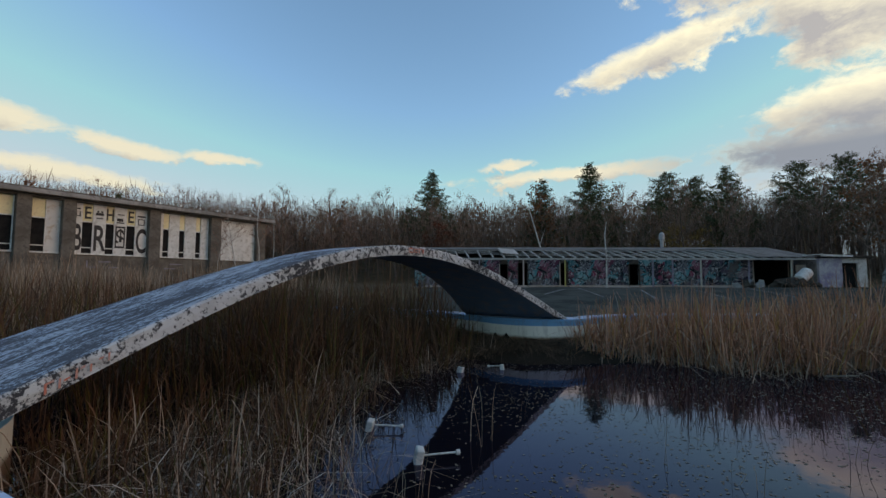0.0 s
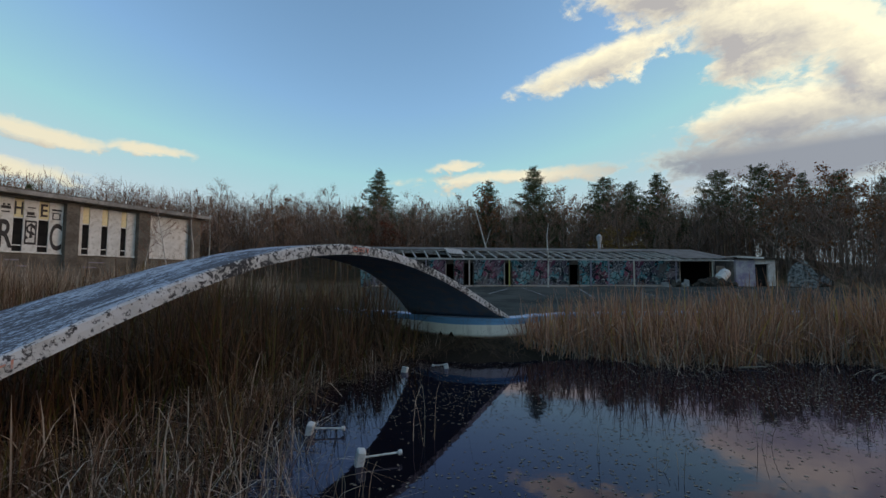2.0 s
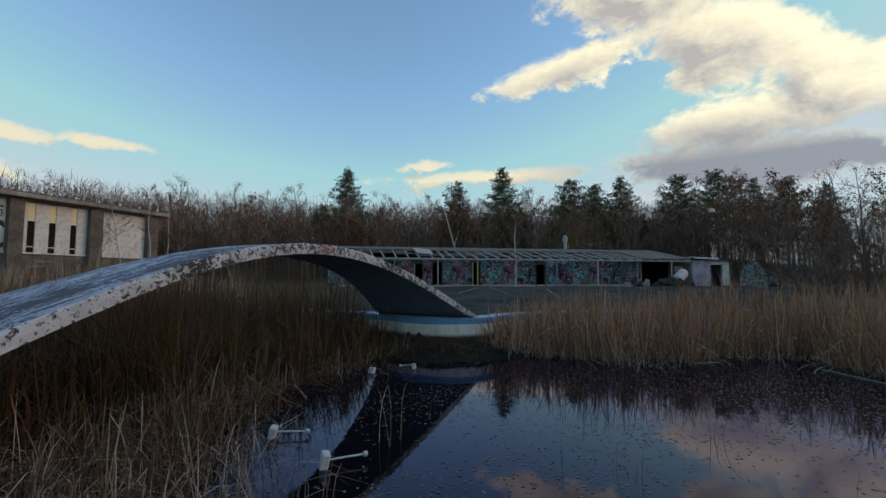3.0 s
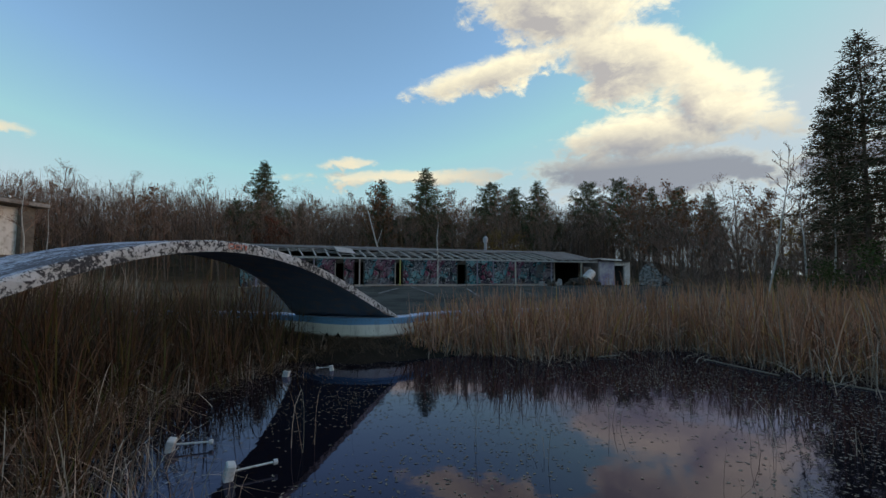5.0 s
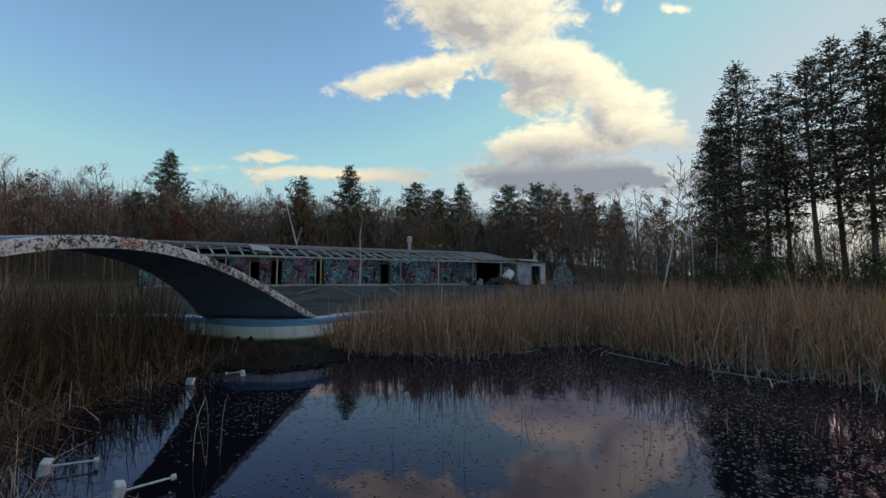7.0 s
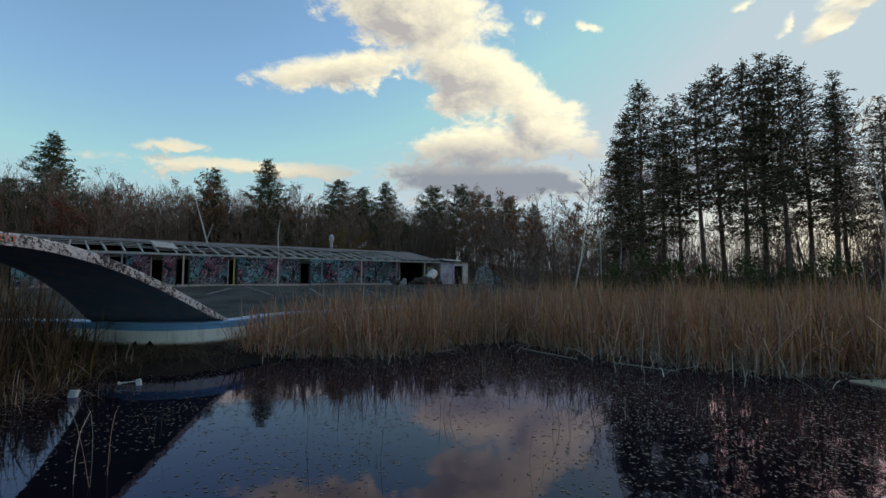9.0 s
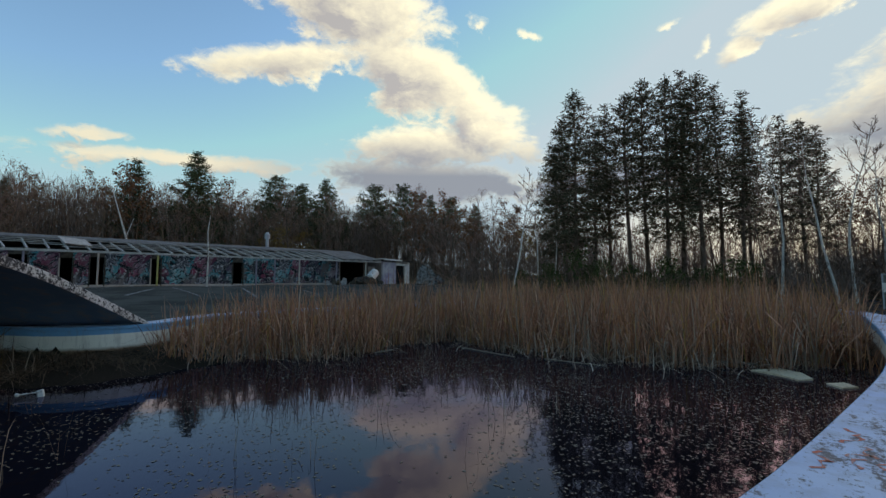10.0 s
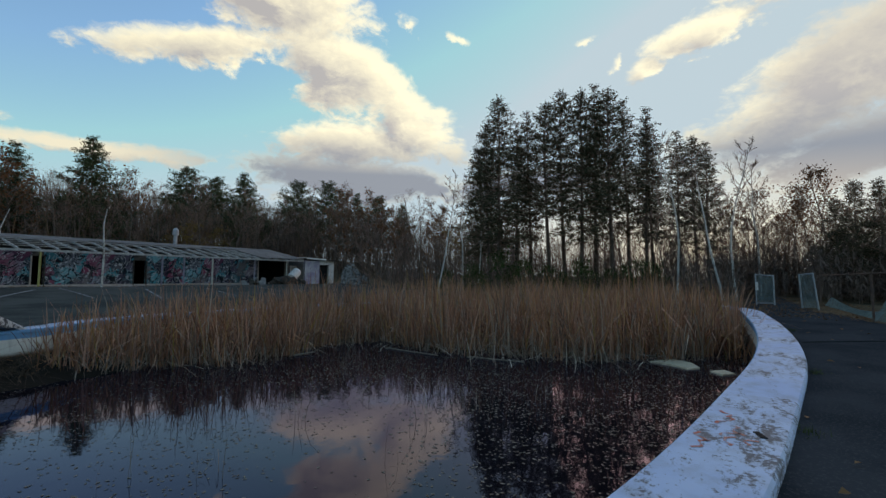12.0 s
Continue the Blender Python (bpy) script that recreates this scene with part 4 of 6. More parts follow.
def build_motel():
    m = tagged(new("motel_wing"), "long derelict motel wing with stripped roof and graffiti", "motel")
    rg = random.Random(77)
    y, top = 37.8, 3.42
    openings = [(0.6, 1.5, 2.1, 0), (2.4, 3.3, 2.1, 0), (4.85, 5.5, 1.95, 0.0), (6.42, 7.2, 2.05, 0), (10.0, 10.62, 2.05, 0), (15.9, 16.72, 1.95, 0), (26.5, 29.6, 2.25, 0)]
    x = -2.4
    for a, b, h, sill in openings:
        wall_piece(m, x, a, G0 - 0.1, top, y, M["graffiti"], "graffiti-covered plaster wall")
        wall_piece(m, a, b, G0 + h, top, y, M["dark_wood"], "dark lintel")
        for xx in (a - 0.03, b + 0.03):
            box("door_frame", (xx, y - 0.01, G0 + h / 2), (0.07, 0.16, h), M["pink"] if rg.random() < 0.4 else M["dark_wood"], m)
        x = b
    wall_piece(m, x, 30.0, G0 - 0.1, top, y, M["pink"])
    box("plinth", (13.5, y - 0.03, G0 + 0.06), (30, 0.1, 0.2), M["pink"], m, "pale skirting at the foot of the wall", bevel=0.0)
    # rooms behind: floor, back wall and cross walls, their darkness put into the colour
    box("room_floor", (13.8, 41.9, G0 + 0.03), (32.4, 8.0, 0.1), M["dark_wood"], m, bevel=0.0)
    box("back_wall", (13.8, 45.9, 2.2), (32.4, 0.2, 2.6), M["painted_dark"], m, bevel=0.0)
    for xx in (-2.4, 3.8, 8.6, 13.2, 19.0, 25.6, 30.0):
        box("partition", (xx, 41.9, 2.2), (0.16, 7.8, 2.5), M["painted_dark"], m, bevel=0.0)
    box("ceiling_board", (13.8, 41.9, 3.5), (32.4, 7.9, 0.06), M["painted_dark"], m, bevel=0.0)
    box("porch_floor", (13.8, 36.6, G0 - 0.02), (32.4, 2.2, 0.12), M["concrete"], m)
    # front slope: eave board, rafters and battens, the covering gone but for the upper part
    ey, ez, ry, rz = 35.5, 3.30, 41.0, 4.42
    k = (rz - ez) / (ry - ey)
    box("eave_board", (13.6, ey, ez - 0.02), (32.8, 0.06, 0.14), M["old_wood"], m, "bleached white eave board")
    n = 35
    for i in range(n):
        xx = -2.6 + i * 32.4 / (n - 1) + rg.uniform(-0.08, 0.08)
        sk = rg.uniform(-0.25, 0.25)
        beam("rafter", (xx, ey, ez + 0.05), (xx + sk, ry - 0.1, rz + 0.03), 0.09, 0.12, M["old_wood"], m)
    for j, yy in enumerate((36.2, 36.95, 37.7, 38.45, 39.2)):
        xx = -2.6
        while xx < 25:
            ln = min(rg.uniform(2.5, 5.0), 25.2 - xx)
            if rg.random() > 0.14:
                s1, s2 = rg.uniform(-0.08, 0.08), rg.uniform(-0.08, 0.08)
                beam("batten", (xx, yy + s1, ez + k * (yy + s1 - ey) + 0.14), (xx + ln - 0.05, yy + s2, ez + k * (yy + s2 - ey) + 0.14), 0.07, 0.04, M["old_wood"], m)
            xx += ln

    def slope(name, x0, x1, ya, yb, za, zb, mat, label):
        v = [(x0, ya, za), (x1, ya, za), (x1, yb, zb), (x0, yb, zb)]
        lowv = [(a, b, c - 0.07) for a, b, c in v]
        return obj(name, v + lowv, [(0, 1, 2, 3), (7, 6, 5, 4), (0, 4, 5, 1), (1, 5, 6, 2), (2, 6, 7, 3), (3, 7, 4, 0)], mat, m, label)
    xx = -2.6
    while xx < 25.0:
        ln = min(rg.uniform(2.0, 3.6), 25.2 - xx)
        yb = 39.3 + rg.uniform(-0.25, 0.55)
        slope("roof_sheet", xx, xx + ln - 0.02, yb, ry, ez + k * (yb - ey) + 0.2, rz + 0.2, M["roofing"], "torn grey roofing")
        xx += ln
    for i in range(4):
        x0 = 25.2 + i * 1.2
        slope("roof_sheet", x0, x0 + 1.18, ey - 0.1, ry, ez + 0.17 + 0.01 * (i % 2), rz + 0.2, M["roofing"], "grey roofing still in place")
    slope("rear_roof", -2.6, 30.0, ry, 46.6, rz + 0.2, 3.3, M["roofing"], "")
    box("loose_panel", (5.5, 37.2, 4.0), (1.5, 1.3, 0.06), M["old_wood"], m, "pale loose panel lying on the roof", rot=(22, 4, 12))
    # posts
    for xx, mt in ((-1.2, "post_grey"), (2.95, "post_grey"), (6.5, "pink"), (9.87, "door_yellow"), (16.95, "post_grey"), (18.55, "post_grey"), (20.84, "post_pale"), (24.72, "post_grey"), (28.15, "post_pale")):
        box("post", (xx, 35.75, (G0 + 3.3) / 2 - 0.02), (0.10, 0.10, 3.3 - G0), M[mt], m, rot=(rg.uniform(-0.6, 0.6), rg.uniform(-0.8, 0.8), 0))
    return m


motel = build_motel()


def build_shed():
    s = tagged(new("utility_shed"), "small roofless white block shed with mauve paint", "shed")
    box("wall", (31.55, 36.1, 2.2), (1.9, 0.2, 2.4), M["mauve"], s, "white wall smeared with mauve paint")
    box("wall", (34.15, 36.1, 2.2), (0.7, 0.2, 2.4), M["white_panel"], s)
    box("lintel", (33.15, 36.1, 3.2), (1.3, 0.2, 0.42), M["white_panel"], s)
    # a near-black board paints the shade inside the doorway
    box("door_panel", (33.15, 36.35, 2.0), (1.25, 0.05, 2.0), M["painted_dark"], s, "near-black board in place of the doorway's shade")
    box("side_wall", (30.65, 38.2, 2.2), (0.2, 4.0, 2.4), M["concrete"], s)
    box("side_wall", (34.4, 38.2, 2.2), (0.2, 4.0, 2.4), M["concrete"], s)
    box("rear_wall", (32.5, 40.2, 2.2), (3.7, 0.2, 2.4), M["concrete"], s)
    box("roof_slab", (32.6, 38.0, 3.5), (4.4, 4.6, 0.14), M["dark_wood"], s, "sagging dark roof boards", rot=(0, 1.2, 0))
    box("roof_trim", (31.8, 35.65, 3.56), (2.6, 0.06, 0.16), M["white_panel"], s, rot=(0, 2.0, 0))
    box("roof_trim", (29.9, 35.7, 3.62), (1.5, 0.3, 0.1), M["old_wood"], s, "broken pale trim board", rot=(0, -4, 3))
    return s


build_shed()
box_door = tagged(box("door_panel", (29.9, 36.9, 1.9), (0.95, 0.06, 1.9), M["pink"], None, "", rot=(-6, 0, 4)), "faded pink door leaning by the ruin", "door")


def lathe(name, rings, sides, mat, parent=None, label=""):
    """rings: (radius, height) along z."""
    v = [(r * math.cos(2 * math.pi * k / sides), r * math.sin(2 * math.pi * k / sides), z) for r, z in rings for k in range(sides)]
    f = [(i * sides + k, i * sides + (k + 1) % sides, (i + 1) * sides + (k + 1) % sides, (i + 1) * sides + k) for i in range(len(rings) - 1) for k in range(sides)]
    f += [tuple(reversed(range(sides))), tuple((len(rings) - 1) * sides + k for k in range(sides))]
    return obj(name, v, f, mat, parent, label)


def build_tank():
    t = tagged(new("water_tank"), "dented white steel tank tipped on rubble", "tank")
    t.matrix_basis = pose(28.0, 34.9, 1.55, 0, 62, 25)
    lathe("shell", [(0.02, 0), (0.40, 0.02), (0.44, 0.08), (0.45, 0.4), (0.46, 0.42), (0.45, 0.44), (0.45, 1.2), (0.44, 1.36), (0.36, 1.44), (0.02, 1.46)], 20, M["white_panel"], t)
    lathe("cap", [(0.12, 1.44), (0.12, 1.52), (0.05, 1.54)], 10, M["pink"], t)
    return t


build_tank()


def rubble_heap(name, cx, cy, rx, ry, count, smin, smax, mat, label, seed):
    rg = random.Random(seed)
    h = tagged(new(name), label, "rubble")
    for i in range(count):
        a, r = rg.uniform(0, 6.28), rg.random() ** 0.7
        x, y = cx + rx * r * math.cos(a), cy + ry * r * math.sin(a)
        s = [rg.uniform(smin, smax) * rg.uniform(0.4, 1.3) for _ in range(3)]
        z = float(ground_z(x, y)) + (1 - r) * 0.45 + 0.05
        box("piece", (x, y, z), s, mat if rg.random() < 0.7 else M["dark_wood"], h, rot=(rg.uniform(-50, 50), rg.uniform(-50, 50), rg.uniform(0, 180)), bevel=0.02, jitter=0.05, seed=seed * 100 + i)
    return h


rubble_heap("rubble_heap", 27.2, 34.4, 1.7, 0.9, 34, 0.25, 0.8, M["dark_wood"], "dark heap of broken boards and rubble", 5)
rubble_heap("rubble_heap", 24.4, 35.1, 1.6, 0.4, 12, 0.2, 0.6, M["concrete"], "scattered broken concrete by the porch", 6)
rubble_heap("rubble_heap", 35.6, 33.6, 1.4, 0.9, 20, 0.4, 1.1, M["rubble"], "grey mound of broken masonry", 7)


def build_slab():
    rg = random.Random(9)
    outline = [(-0.95, 0), (0.9, 0), (1.05, 0.8), (0.75, 1.5), (0.25, 2.25), (-0.15, 2.4), (-0.7, 1.9), (-1.0, 1.0)]
    n = len(outline)
    v = [(x, 0.0 + rg.uniform(-0.04, 0.04), z) for x, z in outline] + [(x * 0.97, 0.28 + rg.uniform(-0.05, 0.05), z * 0.98) for x, z in outline]
    f = [tuple(range(n)), tuple(reversed(range(n, 2 * n)))] + [(i, i + n, (i + 1) % n + n, (i + 1) % n) for i in range(n)]
    s = obj("masonry_slab", v, f, M["rubble"])
    s.matrix_basis = pose(33.6, 32.6, 0.95, -18, 6, -40)
    return tagged(s, "broken slab of speckled masonry leaning upright", "slab")


build_slab()


# ---- the pavilion on the left ----
PA, PD = np.array([-21.7, 23.4]), np.array([0.524, 0.852])
PN = np.array([PD[1], -PD[0]])  # towards the pool


def build_pavilion():
    b = tagged(new("pavilion"), "derelict concrete hall with tall panels and black lettering", "building")
    ang = math.degrees(math.atan2(PD[1], PD[0]))

    def piece(name, s0, s1, z0, z1, depth, front, mat, label="", bevel=0.0):
        """A box along the front: front is how far its face stands out."""
        c = PA + PD * (s0 + s1) / 2 + PN * (front - depth / 2)
        return box(name, (c[0], c[1], (z0 + z1) / 2), (s1 - s0, depth, z1 - z0), mat, b, label, rot=(0, 0, ang), bevel=bevel)

    s_start, s_end, sill, head = -9.0, 13.95, 3.02, 6.0
    piece("base_wall", s_start, s_end, 0.4, sill, 0.3, 0.06, M["pier"], "stained concrete base wall with faint scrawls")
    piece("sill", s_start, 13.1, sill, sill + 0.09, 0.26, 0.14, M["white_panel"], "dirty white sill", 0.01)
    piece("roof_slab", s_start - 0.4, s_end + 0.5, 6.12, 6.36, 9.0, 0.75, M["concrete"], "flat concrete roof with overhanging edge", 0.02)
    piece("soffit_beam", s_start, s_end, 5.98, 6.12, 0.5, 0.3, M["pier"])
    # the roof edge carries short stubs
    for i in range(17):
        s = -7 + i * 1.28
        piece("stub", s, s + 0.07, 6.36, 6.56, 0.07, 0.68, M["white_panel"])
    piece("edge_rail", s_start, s_end, 6.36, 6.42, 0.1, 0.72, M["pier"])
    # piers
    for s0, s1 in ((-5.2, -4.4), (-0.9, -0.28), (1.02, 1.62), (5.38, 6.06), (9.4, 10.16), (13.1, 13.85)):
        piece("pier", s0, s1, 0.4, 6.05, 0.75, 0.4, M["pier"], "weathered brown concrete pier", 0.02)
    # white panels and glazed strips by turns
    panels = [(0.42, 1.02), (1.62, 1.97), (2.56, 3.12), (3.64, 4.2), (4.77, 5.38), (6.06, 6.32), (6.78, 7.35), (7.8, 8.46), (8.89, 9.4), (10.16, 13.1), (-3.9, -3.3), (-2.6, -2.0)]
    for s0, s1 in panels:
        piece("panel", s0, s1, sill + 0.09, 6.0, 0.12, 0.05, M["white_panel"] if s0 != 0.42 else M["stained_panel"])
    strips = [(-4.4, -3.9), (-3.3, -2.6), (-2.0, -0.9), (-0.28, 0.42), (1.97, 2.56), (3.12, 3.64), (4.2, 4.77), (6.32, 6.78), (7.35, 7.8), (8.46, 8.89)]
    for s0, s1 in strips:
        # upper glass: the reflected yellow sky is put into its colour
        w = piece("window", s0, s1, 4.93, 6.0, 0.06, 0.0, M["sky_tinted_pane"], "upper pane with the yellow sky's reflection painted on")
        # the lower pane is opaque; its near-black paints the dark hall behind
        subs = [piece("window_pane", s0 + 0.05, s1 - 0.05, sill + 0.12, 4.93, 0.02, -0.02, M["unlit_pane"], "broken pane painted near-black as the unlit hall")]
        subs += [piece("window_frame", e, e + 0.05, sill + 0.09, 6.0, 0.08, 0.045, M["white_panel"]) for e in (s0, s1 - 0.05)]
        subs += [piece("window_rail", s0 + 0.05, s1 - 0.05, z - 0.03, z + 0.03, 0.06, 0.035, M["white_panel"]) for z in (sill + 0.42, 4.93)]
        for p in subs:
            p.matrix_basis = w.matrix_basis.inverted() @ p.matrix_basis
            p.parent = w
    # the sides and back close the hall
    e = PA + PD * 13.8 - PN * 4.0
    box("end_wall", (e[0], e[1], 3.3), (0.3, 7.6, 5.4), M["concrete"], b, rot=(0, 0, ang), bevel=0.0)
    c = PA + PD * 2.4 - PN * 7.8
    # near-black wall: the unlit hall is put into its colour
    box("rear_wall", (c[0], c[1], 3.3), (22.8, 0.3, 5.4), M["painted_dark"], b, rot=(0, 0, ang), bevel=0.0)
    return b, ang


# near-black in place of the shade seen through the windows
M["unlit_pane"] = material("painted_window_darkness", mottled((0.008, 0.008, 0.009), (0.02, 0.019, 0.018), 2.0), rough=0.8)
M["stained_panel"] = material("rust_stained_white_panel", mottled((0.55, 0.54, 0.52), (0.62, 0.60, 0.56), 1.5, (0.36, 0.22, 0.09), 2.2), rough=0.75)
pavilion, PAV_ANG = build_pavilion()


def letter(ch, s, z, size, mat, wide=1.0, out=0.056):
    """A painted letter on the front at s along it, its foot at z."""
    cu = bpy.data.curves.new("letter", "FONT")
    cu.body, cu.size, cu.align_x = ch, size, "CENTER"
    cu.extrude, cu.offset = 0.002, 0.018 * size
    tmp = new("letter", cu)
    bpy.context.view_layer.update()
    me = bpy.data.meshes.new_from_object(tmp.evaluated_get(bpy.context.evaluated_depsgraph_get()))
    bpy.data.objects.remove(tmp)
    me.materials.clear()
    me.materials.append(mat)
    ob = new("letter", me)
    c = PA + PD * s + PN * out
    ob.matrix_basis = pose(c[0], c[1], z, 90, 0, PAV_ANG) @ Matrix.Diagonal((wide, 1, 1, 1))
    ob.parent = pavilion
    ob["label"] = "black painted letter"
    return ob


for ch, s, z, size, wide, out in (("E", 2.27, 5.12, 1.0, 0.75, 0.012), ("H", 3.38, 5.12, 1.0, 0.6, 0.012), ("E", 4.48, 5.12, 1.0, 0.75, 0.012), ("B", 1.80, 3.3, 2.1, 0.36, 0.062), ("R", 2.84, 3.3, 2.1, 0.5, 0.062),
                                  ("$", 3.92, 3.72, 1.35, 0.62, 0.062), ("C", 5.07, 3.3, 2.1, 0.42, 0.062)):
    letter(ch, s, z, size, M["black_paint"], wide, out)


# the frame round the money sign, and scrawls too faint to read, as bars
def scrawl(s0, s1, z0, z1, mat=None, out=0.062, name="painted_bar"):
    c = PA + PD * (s0 + s1) / 2 + PN * out
    ob = box(name, (c[0], c[1], (z0 + z1) / 2), (s1 - s0, 0.006, z1 - z0), mat or M["black_paint"], pavilion, "black painted bar", rot=(0, 0, PAV_ANG), bevel=0.0)
    return ob


for s0, s1, z0, z1 in ((3.66, 4.18, 4.72, 4.82), (3.66, 4.18, 3.5, 3.62), (3.66, 3.73, 3.62, 4.72), (4.11, 4.18, 3.62, 4.72), (3.70, 4.12, 5.0, 5.08), (3.72, 4.05, 5.12, 5.3), (3.74, 4.1, 5.5, 5.56), (2.64, 3.04, 5.35, 5.5), (2.7, 2.8, 5.52, 5.62), (2.88, 3.0, 5.52, 5.62),
                       (2.66, 3.0, 5.15, 5.22), (4.82, 5.28, 5.5, 5.6), (4.9, 5.2, 5.0, 5.05), (4.9, 5.2, 5.34, 5.39), (4.86, 4.91, 5.0, 5.39), (5.19, 5.24, 5.0, 5.39), (1.68, 1.9, 5.6, 5.68), (1.66, 1.92, 5.2, 5.26), (1.68, 1.74, 5.26, 5.5), (1.86, 1.92, 5.26, 5.5)):
    scrawl(s0, s1, z0, z1)
for s0, s1, z0, z1 in ((2.2, 2.9, 2.3, 2.36), (2.3, 2.36, 2.3, 2.7), (2.9, 3.5, 2.62, 2.68), (3.4, 3.9, 2.3, 2.36), (6.5, 7.2, 2.3, 2.36), (6.8, 7.6, 2.6, 2.66)):
    scrawl(s0, s1, z0, z1, M["post_grey"], 0.07, "faint_scrawl")

M["galv2"] = material("dull_vent_metal", mottled((0.30, 0.30, 0.31), (0.38, 0.38, 0.39), 4.0), rough=0.6)
# a leaning white trunk and a vent behind the motel
dead = tagged(new("dead_birch"), "bare white birch trunk leaning behind the motel", "tree")
acc = Acc()
acc.tube([Vector((11.0, 46.4, 1.0)), Vector((10.2, 46.4, 5.2)), Vector((9.1, 46.4, 9.2))], [0.11, 0.085, 0.03], 7)
acc.tube([Vector((10.2, 46.4, 5.2)), Vector((10.75, 46.4, 7.0))], [0.05, 0.015], 5)
acc.mesh("trunk", M["birch"], dead)
sapling = tagged(new("birch_sapling"), "thin pale birch sapling before the motel", "tree")
acc = Acc()
acc.tube([Vector((12.5, 33.9, 0.9)), Vector((12.55, 33.9, 3.2)), Vector((12.45, 33.9, 5.0)), Vector((12.6, 33.9, 6.1))], [0.07, 0.06, 0.045, 0.02], 7)
acc.mesh("trunk", M["birch"], sapling)
acc = Acc()
rg = random.Random(21)
for k in range(26):
    z = rg.uniform(2.2, 5.8)
    a = rg.uniform(0, 6.28)
    ln = rg.uniform(0.3, 0.9)
    acc.tube([Vector((12.5, 33.9, z)), Vector((12.5 + ln * 0.6 * math.cos(a), 33.9 + ln * 0.6 * math.sin(a), z + ln * 0.7)), Vector((12.5 + ln * 0.8 * math.cos(a), 33.9 + ln * 0.8 * math.sin(a), z + ln * 1.2))], [0.016, 0.010, 0.005], 3)
tagged(acc.mesh("crown", M["twig"], sapling), kind="stuff")
vent = tagged(lathe("vent_pipe", [(0.16, 3.6), (0.16, 5.6), (0.26, 5.62), (0.26, 6.1), (0.1, 6.3)], 12, M["galv2"]), "grey metal vent pipe above the roof", "vent pipe")
vent.location = (21.6, 43.5, 0)


# ---- pavement ----
M["path"] = material("dark_path_asphalt", mottled((0.030, 0.034, 0.038), (0.048, 0.052, 0.056), 0.6, (0.08, 0.08, 0.08), 40.0), rough=1.0, bump=0.35, bump_dist=0.006, gloss=0.0)
M["line_paint"] = material("worn_white_road_paint", mottled((0.26, 0.27, 0.27), (0.06, 0.06, 0.063), 3.0), rough=0.8)


def far_rim_y(x):
    far = POOL_OUT[(POOL_OUT[:, 1] > 8)]
    far = far[np.argsort(far[:, 0])]
    return float(np.interp(x, far[:, 0], far[:, 1])) if x < 26.5 else 8.0


def build_lot():
    xs, rows = np.linspace(-1.5, 36, 60), 30
    v, f = [], []
    for x in xs:
        y0 = far_rim_y(x) + 0.05
        for j in range(rows):
            y = y0 + (35.2 - y0) * j / (rows - 1)
            v.append((x, y, float(ground_z(x, y)) + 0.03))
    for i in range(len(xs) - 1):
        for j in range(rows - 1):
            f.append((i * rows + j, (i + 1) * rows + j, (i + 1) * rows + j + 1, i * rows + j + 1))
    lot = obj("car_park", v, f, M["asphalt"], smooth=True)
    return tagged(lot, "cracked grey asphalt car park before the motel", "car park", kind="structure")


build_lot()


def painted_line(x0, y0, x1, y1, w):
    n = 12
    d = np.array([x1 - x0, y1 - y0])
    s = np.array([-d[1], d[0]]) / np.linalg.norm(d) * w / 2
    v = []
    for i in range(n + 1):
        c = np.array([x0, y0]) + d * i / n
        for q in (c - s, c + s):
            v.append((*q, float(ground_z(*q)) + 0.045))
    f = [(2 * i, 2 * i + 1, 2 * i + 3, 2 * i + 2) for i in range(n)]
    return tagged(obj("bay_line", v, f, M["line_paint"]), "worn white parking bay line on asphalt", "road marking", "parking bay lines", "structure")


for x0, y0, x1, y1, w in ((13.6, 30.5, 11.9, 24.6, 0.14), (8.6, 31.5, 6.3, 27.5, 0.16), (12.2, 33.2, 8.9, 33.0, 0.12), (17.5, 31.0, 16.2, 25.0, 0.13), (21.4, 31.0, 20.4, 25.0, 0.13), (9.9, 32.5, 9.4, 26.0, 0.12), (25.2, 31.2, 24.6, 26, 0.12)):
    painted_line(x0, y0, x1, y1, w)


